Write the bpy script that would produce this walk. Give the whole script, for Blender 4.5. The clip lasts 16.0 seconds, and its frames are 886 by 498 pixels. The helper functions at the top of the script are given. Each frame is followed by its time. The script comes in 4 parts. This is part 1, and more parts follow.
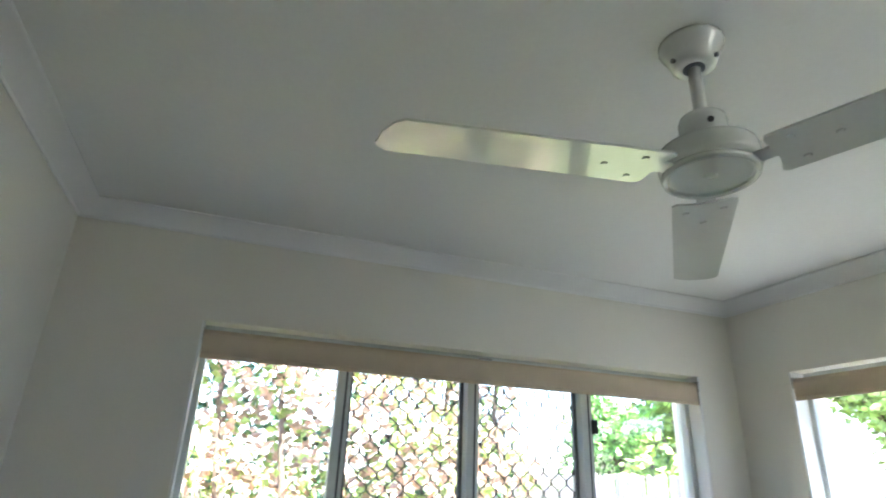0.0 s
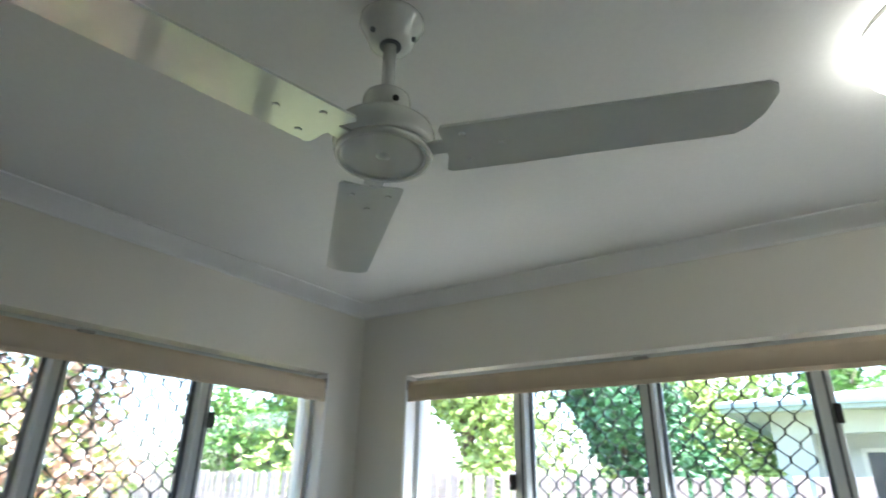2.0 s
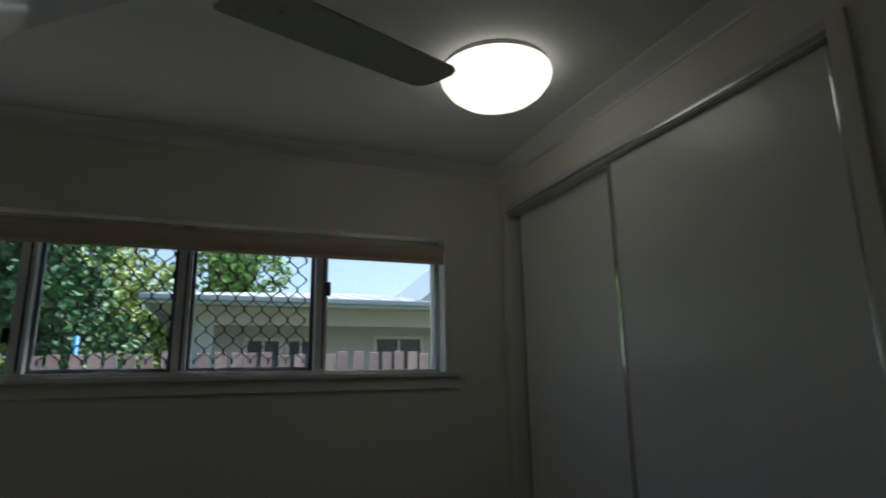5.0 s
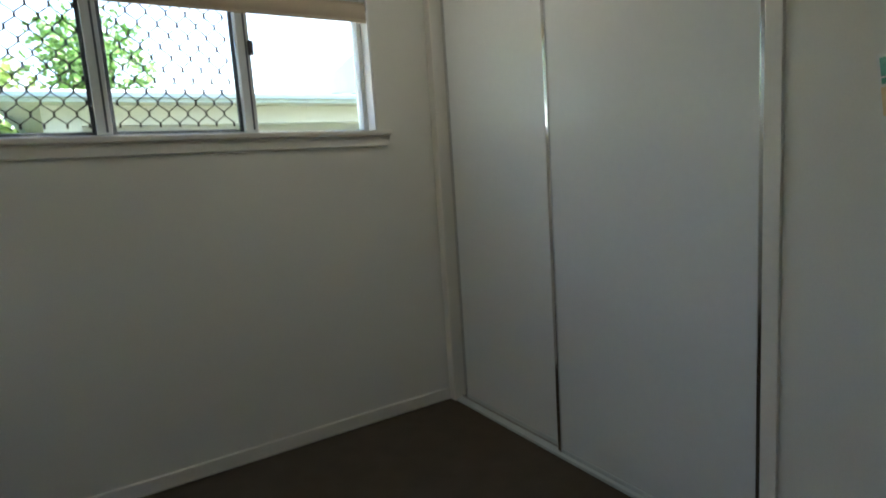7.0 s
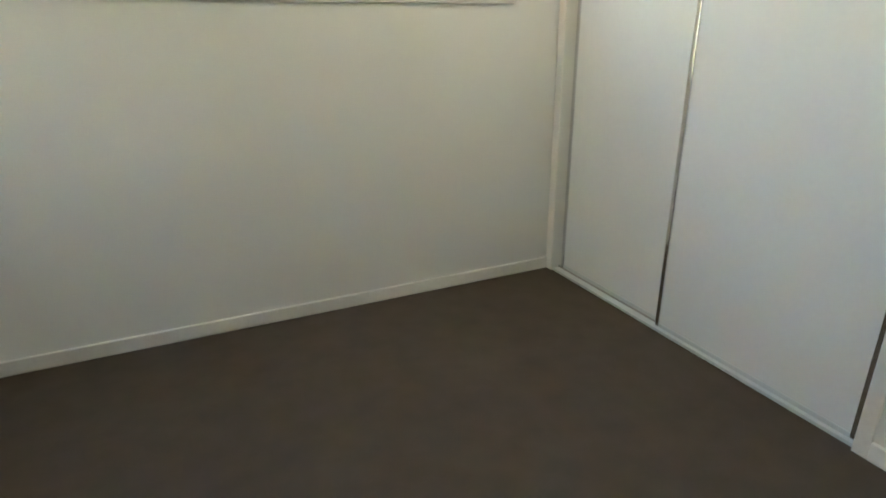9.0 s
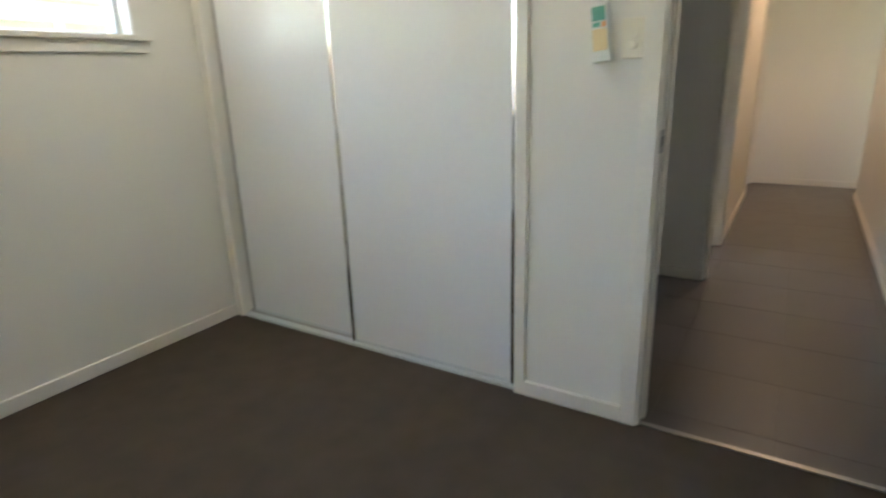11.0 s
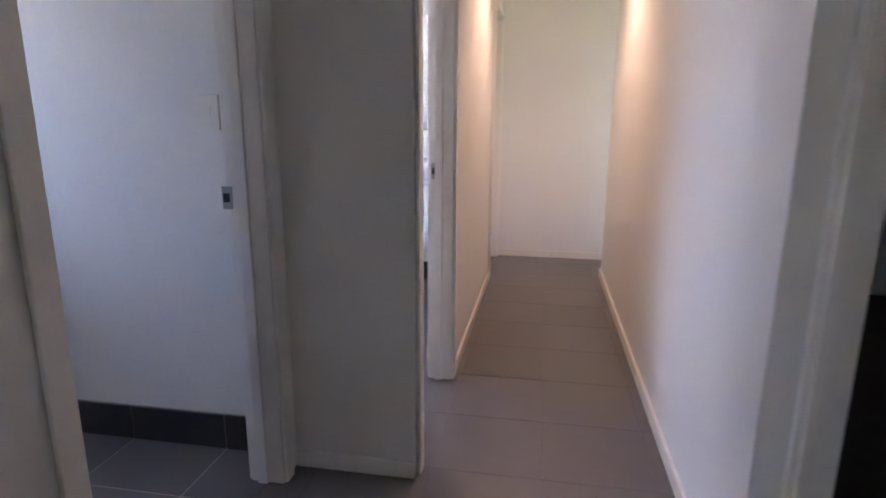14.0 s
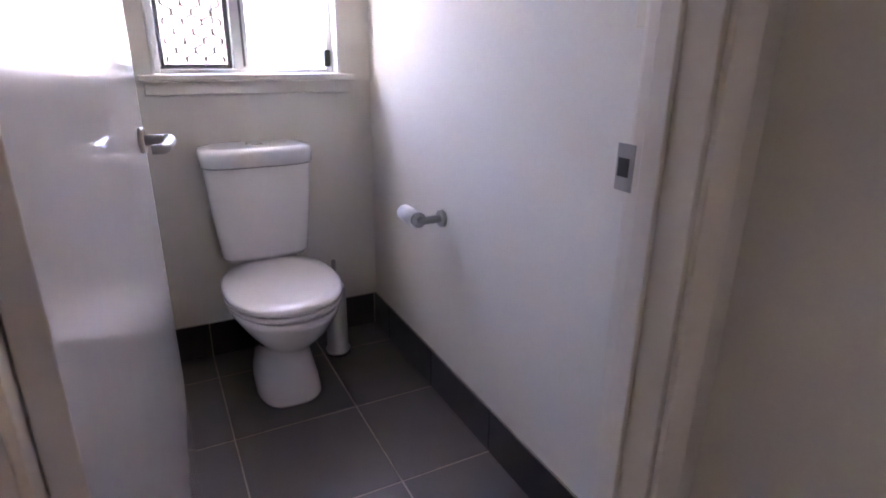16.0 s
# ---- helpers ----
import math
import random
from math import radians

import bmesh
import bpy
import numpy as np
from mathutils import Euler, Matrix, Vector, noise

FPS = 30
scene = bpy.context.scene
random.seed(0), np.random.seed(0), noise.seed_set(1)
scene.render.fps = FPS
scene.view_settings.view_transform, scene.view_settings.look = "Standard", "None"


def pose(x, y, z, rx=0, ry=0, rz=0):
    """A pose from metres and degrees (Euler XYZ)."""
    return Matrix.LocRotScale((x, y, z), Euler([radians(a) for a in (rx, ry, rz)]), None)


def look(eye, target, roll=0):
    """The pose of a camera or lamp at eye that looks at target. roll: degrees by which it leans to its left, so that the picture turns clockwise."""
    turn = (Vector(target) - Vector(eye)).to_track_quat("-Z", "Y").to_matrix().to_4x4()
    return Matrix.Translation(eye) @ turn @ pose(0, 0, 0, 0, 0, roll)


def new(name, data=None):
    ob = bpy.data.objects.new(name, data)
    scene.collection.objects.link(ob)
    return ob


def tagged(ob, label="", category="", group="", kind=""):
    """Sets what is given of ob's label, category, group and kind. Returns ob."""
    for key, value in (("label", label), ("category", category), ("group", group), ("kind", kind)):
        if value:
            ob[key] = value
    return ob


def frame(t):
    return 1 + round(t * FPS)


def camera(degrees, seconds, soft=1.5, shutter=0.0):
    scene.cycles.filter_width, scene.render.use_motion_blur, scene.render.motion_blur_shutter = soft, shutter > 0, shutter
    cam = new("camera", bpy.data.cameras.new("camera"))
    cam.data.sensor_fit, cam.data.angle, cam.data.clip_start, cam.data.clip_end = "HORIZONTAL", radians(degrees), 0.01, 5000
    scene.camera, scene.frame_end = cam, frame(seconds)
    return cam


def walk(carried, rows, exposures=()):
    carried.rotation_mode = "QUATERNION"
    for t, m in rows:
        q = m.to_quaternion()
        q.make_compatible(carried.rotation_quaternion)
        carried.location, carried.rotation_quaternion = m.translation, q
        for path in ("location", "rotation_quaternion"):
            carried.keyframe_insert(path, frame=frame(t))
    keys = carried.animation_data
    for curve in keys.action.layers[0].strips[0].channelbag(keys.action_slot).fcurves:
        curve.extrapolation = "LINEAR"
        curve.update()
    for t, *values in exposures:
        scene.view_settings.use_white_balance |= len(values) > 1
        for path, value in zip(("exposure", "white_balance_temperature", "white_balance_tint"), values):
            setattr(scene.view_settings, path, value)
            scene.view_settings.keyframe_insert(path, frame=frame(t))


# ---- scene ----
cam = camera(76.2, 16.0, 1.8, 0.3)
PATH = [
    (0, (-0.681, -2.239, 1.55), (-2.436, -1.625, 2.288), 2.4),
    (0.5, (-0.665, -2.189, 1.558), (-2.34, -1.384, 2.3), 2.9),
    (1, (-0.667, -2.152, 1.566), (-2.225, -1.136, 2.3), 2.4),
    (1.5, (-0.696, -2.137, 1.556), (-2.095, -0.91, 2.288), 2.5),
    (2, (-0.803, -2.112, 1.557), (-1.869, -0.599, 2.316), 1.0),
    (2.5, (-0.877, -2.099, 1.537), (-1.653, -0.414, 2.284), 0.5),
    (3, (-0.93, -2.122, 1.51), (-1.376, -0.306, 2.218), 0.7),
    (3.5, (-1.001, -2.178, 1.488), (-1.146, -0.279, 2.097), -0.7),
    (4, (-1.057, -2.229, 1.462), (-0.991, -0.302, 1.991), 0.0),
    (4.5, (-1.146, -2.298, 1.438), (-0.754, -0.396, 1.915), -0.1),
    (5, (-1.256, -2.401, 1.405), (-0.543, -0.582, 1.832), -0.9),
    (5.2, (-1.287, -2.434, 1.39), (-0.462, -0.654, 1.776), -1.2),
    (7.5, (-1.526, -2.454, 1.189), (-0.515, -0.794, 0.718), -2.6),
    (8, (-1.535, -2.448, 1.213), (-0.779, -0.698, 0.609), -1.4),
    (10.3, (-1.931, -2.365, 1.176), (-0.967, -0.792, 0.402), -0.8),
    (10.5, (-1.907, -2.371, 1.186), (-0.72, -0.941, 0.447), -1.9),
    (11, (-1.811, -2.469, 1.2), (-0.191, -1.452, 0.615), -1.9),
    (11.5, (-1.801, -2.499, 1.263), (0.047, -1.85, 0.859), -0.3),
    (12, (-1.655, -2.51, 1.25), (0.262, -2.092, 0.86), -0.8),
    (12.5, (-1.301, -2.516, 1.262), (0.642, -2.193, 0.914), -0.6),
    (13, (-0.9, -2.487, 1.254), (1.057, -2.307, 0.882), -0.7),
    (13.5, (-0.483, -2.46, 1.237), (1.476, -2.375, 0.843), -1.5),
    (14, (-0.073, -2.493, 1.222), (1.848, -2.157, 0.777), 0.3),
    (14.5, (0.293, -2.452, 1.197), (2.116, -1.78, 0.722), 2.3),
    (15, (0.657, -2.37, 1.178), (2.171, -1.174, 0.653), 0.2),
    (15.5, (0.776, -2.24, 1.166), (1.878, -0.695, 0.535), 2.5),
    (16, (0.902, -2.149, 1.146), (1.771, -0.475, 0.48), 0.7),
]
EXPOSURES = [
    (0, 3.8, 5700, 9),
    (1.5, 3.4, 5700, 9),
    (3.0, 3.05, 5700, 9),
    (3.7, 2.8, 5700, 9),
    (4.4, 2.0, 5900, 8),
    (5.0, 0.55, 5900, 8),
    (5.3, 0.45, 5900, 8),
    (7.5, 3.6, 6300, 7),
    (8.2, 4.1, 6500, 7),
    (10.3, 4.8, 6500, 9),
    (11.0, 4.4, 6400, 11),
    (11.6, 3.8, 6000, 12),
    (12.5, 4.4, 5900, 12),
    (13.5, 4.65, 5600, 24),
    (14.5, 5.0, 5800, 31),
    (15.2, 5.25, 6100, 30),
    (16.0, 5.1, 6400, 38),
]
walk(cam, [(t, look(eye, target, roll)) for t, eye, target, roll in PATH], EXPOSURES)

# ---- world, sun, lights ----
world = bpy.data.worlds.new("world")
scene.world = world
world.use_nodes = True
_wn = world.node_tree.nodes
_sky = _wn.new("ShaderNodeTexSky")
_sky.sky_type = "NISHITA"
_sky.sun_disc = False
_sky.sun_elevation = radians(64)
_sky.sun_rotation = radians(67)
_sky.air_density, _sky.dust_density = 1.0, 2.0
world.node_tree.links.new(_sky.outputs[0], _wn["Background"].inputs[0])
_wn["Background"].inputs[1].default_value = 0.15

sun_data = bpy.data.lights.new("sun", "SUN")
sun_data.energy, sun_data.angle, sun_data.color = 5.0, radians(0.6), (1.0, 0.95, 0.86)
sun = new("sun", sun_data)
sun.matrix_world = look((19, 8, 41), (0, 0, 0))


def spot(name, place, target, watts, colour, size, blend=0.6, radius=0.04):
    data = bpy.data.lights.new(name, "SPOT")
    data.energy, data.color, data.spot_size, data.spot_blend, data.shadow_soft_size = watts, colour, radians(size), blend, radius
    ob = new(name, data)
    ob.matrix_world = look(place, target)
    return ob


spot("downlight_lamp", (3.55, -2.53, 2.35), (3.55, -2.531, 0), 1.5, (1.0, 0.60, 0.36), 125)


# ---- materials ----
def material(name, colour, rough=0.5, metal=0.0, vary=0.06, scale=6.0, fine=120.0, bump=0.02, coat=0.0, island=0.0, obj=0.0, spec=0.5):
    m = bpy.data.materials.new(name)
    m.use_nodes = True
    nt = m.node_tree
    b = nt.nodes["Principled BSDF"]
    n, link = nt.nodes.new, nt.links.new
    b.inputs["Metallic"].default_value = metal
    b.inputs["Coat Weight"].default_value = coat
    b.inputs["Coat Roughness"].default_value = 0.06
    b.inputs["Specular IOR Level"].default_value = spec
    co = n("ShaderNodeTexCoord")
    big, small = n("ShaderNodeTexNoise"), n("ShaderNodeTexNoise")
    big.inputs["Scale"].default_value, small.inputs["Scale"].default_value = scale, fine
    big.inputs["Detail"].default_value, small.inputs["Detail"].default_value = 5, 3
    for t in (big, small):
        link(co.outputs["Object"], t.inputs["Vector"])
    add = n("ShaderNodeMath")
    add.operation = "ADD"
    link(big.outputs[0], add.inputs[0])
    link(small.outputs[0], add.inputs[1])
    last = add.outputs[0]
    for amount, kind in ((island, "island"), (obj, "object")):
        if amount:
            src = n("ShaderNodeNewGeometry") if kind == "island" else n("ShaderNodeObjectInfo")
            mul = n("ShaderNodeMath")
            mul.operation = "MULTIPLY_ADD"
            link(src.outputs["Random Per Island" if kind == "island" else "Random"], mul.inputs[0])
            mul.inputs[1].default_value = amount / max(vary, 0.01)
            link(last, mul.inputs[2])
            last = mul.outputs[0]
    ramp = n("ShaderNodeMapRange")
    ramp.clamp = False
    ramp.inputs["From Min"].default_value, ramp.inputs["From Max"].default_value = 0.7, 1.3
    ramp.inputs["To Min"].default_value, ramp.inputs["To Max"].default_value = 1 - vary, 1 + vary
    link(last, ramp.inputs["Value"])
    mix = n("ShaderNodeVectorMath")
    mix.operation = "SCALE"
    mix.inputs[0].default_value = colour[:3]
    link(ramp.outputs[0], mix.inputs["Scale"])
    link(mix.outputs[0], b.inputs["Base Color"])
    rr = n("ShaderNodeMapRange")
    rr.inputs["To Min"].default_value, rr.inputs["To Max"].default_value = max(rough - 0.06, 0.02), min(rough + 0.08, 1)
    link(big.outputs[0], rr.inputs["Value"])
    link(rr.outputs[0], b.inputs["Roughness"])
    if bump:
        bp = n("ShaderNodeBump")
        bp.inputs["Strength"].default_value = 0.5
        bp.inputs["Distance"].default_value = bump * 0.02
        link(small.outputs[0], bp.inputs["Height"])
        link(bp.outputs[0], b.inputs["Normal"])
    return m


def glowing(name, colour, strength):
    m = bpy.data.materials.new(name)
    m.use_nodes = True
    b = m.node_tree.nodes["Principled BSDF"]
    b.inputs["Base Color"].default_value = (0.9, 0.9, 0.88, 1)
    b.inputs["Emission Color"].default_value = (*colour, 1)
    b.inputs["Emission Strength"].default_value = strength
    return m


def glass_material():
    m = bpy.data.materials.new("window_glass")
    m.use_nodes = True
    b = m.node_tree.nodes["Principled BSDF"]
    b.inputs["Transmission Weight"].default_value = 1.0
    b.inputs["Roughness"].default_value = 0.0
    b.inputs["IOR"].default_value = 1.45
    b.inputs["Base Color"].default_value = (0.97, 0.99, 0.98, 1)
    return m


def frosted_material():
    m = glass_material()
    m.name = "frosted_glass"
    m.node_tree.nodes["Principled BSDF"].inputs["Roughness"].default_value = 0.55
    return m


M_WALL = material("cream_wall_paint", (0.765, 0.74, 0.67), 0.55, vary=0.025, scale=1.6, fine=160, bump=0.03)
M_CEIL = material("ceiling_paint", (0.80, 0.80, 0.78), 0.75, vary=0.02, scale=1.2, fine=90, bump=0.03)
M_TRIM = material("gloss_trim_paint", (0.78, 0.74, 0.66), 0.3, vary=0.03, scale=5, fine=60, bump=0.02)
M_CORN = material("white_cornice_paint", (0.82, 0.82, 0.81), 0.5, vary=0.02, scale=4, bump=0.02)
M_DOOR = material("gloss_door_paint", (0.78, 0.78, 0.78), 0.22, vary=0.02, scale=3, fine=40, bump=0.0, coat=1.0)
M_PANEL = material("white_wardrobe_panel", (0.76, 0.76, 0.74), 0.3, vary=0.015, scale=2, fine=50, bump=0.006, coat=0.2)
M_CARPET = material("brown_carpet", (0.102, 0.080, 0.059), 0.95, vary=0.13, scale=9, fine=420, bump=0.5, spec=0.1)
M_CARPET2 = material("dark_carpet", (0.06, 0.048, 0.038), 0.95, vary=0.2, scale=9, fine=420, bump=0.5, spec=0.1)
M_TILE = material("grey_floor_tile", (0.118, 0.105, 0.098), 0.36, vary=0.07, scale=7, fine=130, bump=0.03, obj=0.05)
M_GROUT = material("floor_grout", (0.40, 0.34, 0.28), 0.9, vary=0.15, scale=12)
M_GROUTH = material("hall_grout", (0.13, 0.115, 0.106), 0.9, vary=0.15, scale=12)
M_SKIRT = material("charcoal_skirting_tile", (0.035, 0.032, 0.032), 0.35, vary=0.12, scale=9, bump=0.02, obj=0.1)
M_FAN = material("white_fan_enamel", (0.72, 0.74, 0.70), 0.16, vary=0.02, scale=6, bump=0.0, coat=0.6)
M_CHROME = material("chrome", (0.75, 0.75, 0.76), 0.12, metal=1.0, vary=0.03, bump=0.0)
M_STEEL = material("brushed_steel", (0.42, 0.41, 0.39), 0.3, metal=1.0, vary=0.08, scale=10, fine=300, bump=0.02)
M_ALU = material("powder_coated_aluminium", (0.62, 0.65, 0.64), 0.4, vary=0.03, bump=0.01)
M_SCREEN = material("dark_screen_frame", (0.10, 0.11, 0.12), 0.45, vary=0.08, bump=0.01)
M_MESH = material("black_security_mesh", (0.03, 0.03, 0.032), 0.5, vary=0.1, bump=0.0)
M_BLACK = material("black_plastic", (0.02, 0.02, 0.02), 0.4, vary=0.1, bump=0.0)
M_BLIND = material("beige_blind_fabric", (0.60, 0.50, 0.37), 0.85, vary=0.05, scale=14, fine=500, bump=0.06)
M_SWITCH = material("ivory_switch_plastic", (0.78, 0.74, 0.62), 0.3, vary=0.02, bump=0.0)
M_REMOTE = material("white_remote_plastic", (0.74, 0.73, 0.68), 0.35, vary=0.04, bump=0.0)
M_GREENP = material("green_display_print", (0.10, 0.34, 0.24), 0.25, vary=0.2, scale=40, bump=0.0)
M_ORANGE = material("orange_print", (0.75, 0.33, 0.10), 0.4, vary=0.1, bump=0.0)
M_YELLOW = material("yellowed_label", (0.74, 0.58, 0.32), 0.5, vary=0.06, bump=0.0)
M_CERAMIC = material("white_ceramic", (0.82, 0.81, 0.80), 0.1, vary=0.01, bump=0.0, coat=0.7)
M_SEAT = material("white_seat_plastic", (0.80, 0.77, 0.75), 0.2, vary=0.02, bump=0.0, coat=0.3)
M_PAPER = material("toilet_paper", (0.86, 0.85, 0.84), 0.9, vary=0.04, scale=30, bump=0.1)
M_GLASS = glass_material()
M_FROST = frosted_material()
M_LAMP = glowing("lit_opal_glass", (1.0, 0.92, 0.76), 0.8)
M_DOWN = glowing("lit_downlight", (1.0, 0.75, 0.5), 25.0)
M_GROUND = material("lawn_ground", (0.11, 0.12, 0.05), 0.95, vary=0.35, scale=2.2, fine=60, bump=0.5)
M_PAVE = material("pale_bounce_paving", (0.46, 0.43, 0.39), 0.85, vary=0.12, scale=3, fine=70, bump=0.1)
M_FENCE = material("weathered_paling", (0.21, 0.165, 0.15), 0.9, vary=0.35, scale=9, fine=70, bump=0.2, island=0.25, obj=0.2)
M_BARK = material("bark", (0.14, 0.10, 0.07), 0.95, vary=0.3, scale=9, fine=50, bump=0.6)
M_LEAF = material("green_leaves", (0.075, 0.14, 0.03), 0.5, vary=0.2, scale=2, fine=30, bump=0.0, island=0.5)
# Own green of the dark tree; also colours in the shade inside the hedge.
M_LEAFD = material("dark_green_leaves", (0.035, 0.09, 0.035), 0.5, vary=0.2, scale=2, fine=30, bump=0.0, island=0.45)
M_LEAFY = material("yellow_green_leaves", (0.17, 0.22, 0.06), 0.5, vary=0.2, scale=2, fine=30, bump=0.0, island=0.45)
M_LEAFP = material("bronze_pink_leaves", (0.26, 0.17, 0.13), 0.5, vary=0.3, scale=3, fine=30, bump=0.0, island=0.6)
M_RENDER = material("pale_render_wall", (0.60, 0.62, 0.62), 0.85, vary=0.05, scale=2, bump=0.1)
M_ROOF = material("pale_metal_roof", (0.62, 0.63, 0.64), 0.45, vary=0.05, scale=1.5, bump=0.03)
M_FASCIA = material("blue_grey_fascia", (0.42, 0.50, 0.53), 0.5, vary=0.05, bump=0.0)
M_DGLASS = material("dark_house_glass", (0.06, 0.07, 0.08), 0.08, vary=0.1, bump=0.0)
M_BLUE = material("blue_plastic_post", (0.03, 0.25, 0.62), 0.45, vary=0.1, bump=0.0)


# ---- mesh helpers ----
def box(bm, x0, x1, y0, y1, z0, z1, bevel=0.0, seg=1):
    m = Matrix.Translation(((x0 + x1) / 2, (y0 + y1) / 2, (z0 + z1) / 2)) @ Matrix.Diagonal((abs(x1 - x0), abs(y1 - y0), abs(z1 - z0), 1))
    vs = bmesh.ops.create_cube(bm, size=1.0, matrix=m)["verts"]
    if bevel:
        es = list({e for v in vs for e in v.link_edges})
        bmesh.ops.bevel(bm, geom=es, offset=bevel, segments=seg, affect="EDGES", profile=0.6)


def boxed(x0, x1, y0, y1, z0, z1, bevel=0.0, seg=2):
    bm = bmesh.new()
    box(bm, x0, x1, y0, y1, z0, z1, bevel, seg)
    return bm


def tube(bm, points, radius, sides=12, caps=True):
    """A round bar through the points; radius may be a list."""
    pts = [Vector(p) for p in points]
    rings = []
    up = None
    for i, p in enumerate(pts):
        d = (pts[min(i + 1, len(pts) - 1)] - pts[max(i - 1, 0)]).normalized()
        if up is None:
            up = d.orthogonal().normalized()
        up = (up - d * up.dot(d)).normalized()
        side = d.cross(up)
        r = radius[i] if isinstance(radius, (list, tuple)) else radius
        rings.append([bm.verts.new(p + (up * math.cos(a) + side * math.sin(a)) * r) for a in (2 * math.pi * k / sides for k in range(sides))])
    for a, b in zip(rings, rings[1:]):
        for k in range(sides):
            f = bm.faces.new((a[k], a[(k + 1) % sides], b[(k + 1) % sides], b[k]))
            f.smooth = True
    if caps:
        bm.faces.new(rings[0][::-1])
        bm.faces.new(rings[-1])
    return bm


def loft(bm, sections, sides=40, cap=True):
    """Rings of rounded outline: z, centre x, centre y, half width, half depth, squareness."""
    rings = []
    for z, cx, cy, rx, ry, e in sections:
        ring = []
        for k in range(sides):
            a = 2 * math.pi * k / sides
            c, s = math.cos(a), math.sin(a)
            ring.append(bm.verts.new((cx + rx * math.copysign(abs(c) ** (2 / e), c), cy + ry * math.copysign(abs(s) ** (2 / e), s), z)))
        rings.append(ring)
    for a, b in zip(rings, rings[1:]):
        for k in range(sides):
            f = bm.faces.new((a[k], a[(k + 1) % sides], b[(k + 1) % sides], b[k]))
            f.smooth = True
    if cap:
        bm.faces.new(rings[0][::-1])
        bm.faces.new(rings[-1])
    bmesh.ops.recalc_face_normals(bm, faces=bm.faces)
    return bm


def turned(profile, x, y, sides=48):
    """A turned shape from rows of radius and height."""
    return loft(bmesh.new(), [(z, x, y, max(r, 0.0005), max(r, 0.0005), 2) for r, z in profile], sides)


BASE = {}


def linked(name, bm, mat, off=(0, 0, 0)):
    me = bpy.data.meshes.new(name)
    if off != (0, 0, 0):
        bm.transform(Matrix.Translation([-v for v in off]))
    bm.to_mesh(me)
    bm.free()
    me.materials.append(mat)
    return new(name, me)


def structure(name, bm, mat, label, category):
    ob = linked(name, bm, mat)
    BASE[ob] = (0, 0, 0)
    return tagged(ob, label, category, kind="structure")


def thing(name, base, label, category, group="", kind=""):
    ob = new(name)
    ob.empty_display_size = 0.1
    ob.location = base
    BASE[ob] = tuple(base)
    return tagged(ob, label, category, group, kind)


def part(name, bm, mat, parent, label=""):
    ob = linked(name, bm, mat, BASE[parent])
    ob.parent = parent
    BASE[ob] = BASE[parent]
    return tagged(ob, label) if label else ob


def single(name, bm, mat, label, category, group="", kind=""):
    ob = linked(name, bm, mat)
    BASE[ob] = (0, 0, 0)
    return tagged(ob, label, category, group, kind)


def wall_x(bm, x0, x1, y0, y1, z0, z1, holes):
    """A wall along x, with holes (a, b, bottom, top)."""
    at = x0
    for a, b, lo, hi in sorted(holes):
        box(bm, at, a, y0, y1, z0, z1)
        if lo > z0:
            box(bm, a, b, y0, y1, z0, lo)
        box(bm, a, b, y0, y1, hi, z1)
        at = b
    box(bm, at, x1, y0, y1, z0, z1)
    return bm


def wall_y(bm, x0, x1, y0, y1, z0, z1, holes):
    at = y0
    for a, b, lo, hi in sorted(holes):
        box(bm, x0, x1, at, a, z0, z1)
        if lo > z0:
            box(bm, x0, x1, a, b, z0, lo)
        box(bm, x0, x1, a, b, hi, z1)
        at = b
    box(bm, x0, x1, at, y1, z0, z1)
    return bm


# ---- structure ----
H, LOW = 2.385, -0.05
WX, SY = -2.78, -2.95
B0, B1, BZ0, BZ1 = -2.495, -0.30, 1.40, 2.015
A0, A1, AZ0, AZ1 = -2.38, -0.215, 0.90, 2.015
C0, C1, CZ0, CZ1 = 0.94, 1.575, 1.05, 2.015
DH = 2.06

structure("wall_north", wall_x(bmesh.new(), -2.98, 4.24, 0, 0.2, LOW, H + 0.1, [(B0, B1, BZ0, BZ1), (C0, C1, CZ0, CZ1), (2.0, 3.6, 1.1, 2.05)]), M_WALL, "cream painted plaster wall with high windows", "wall")
structure("wall_west", wall_y(bmesh.new(), -2.98, WX, SY - 0.1, 0, LOW, H + 0.1, [(A0, A1, AZ0, AZ1)]), M_WALL, "cream painted plaster wall with wide window", "wall")
structure("wall_south", boxed(WX, 0.0, SY - 0.1, SY, LOW, H + 0.1), M_WALL, "plain cream painted plaster wall", "wall")
structure("wall_south_return", boxed(WX, -1.5, SY, -2.84, LOW, H + 0.1), M_WALL, "plain cream painted plaster wall", "wall")
structure("wall_east", wall_y(bmesh.new(), 0, 0.1, -3.14, 0, LOW, H + 0.1, [(-2.94, -2.10, LOW, DH), (-1.645, -0.055, LOW, 2.19)]), M_WALL, "cream painted wall with wardrobe and doorway", "wall")
structure("wall_wardrobe_back", boxed(0.62, 0.72, -1.55, 0, LOW, H + 0.1), M_WALL, "plain painted wall behind the wardrobe", "wall")
structure("wall_nook_north", wall_x(bmesh.new(), 0.1, 1.64, -1.66, -1.55, LOW, H + 0.1, [(0.73, 1.535, LOW, DH)]), M_WALL, "painted wall with toilet doorway", "wall")
structure("wall_nook_east", boxed(1.64, 1.70, -2.10, -1.553, LOW, H + 0.1, 0.006), M_WALL, "painted wall end beside the bathroom door", "wall")
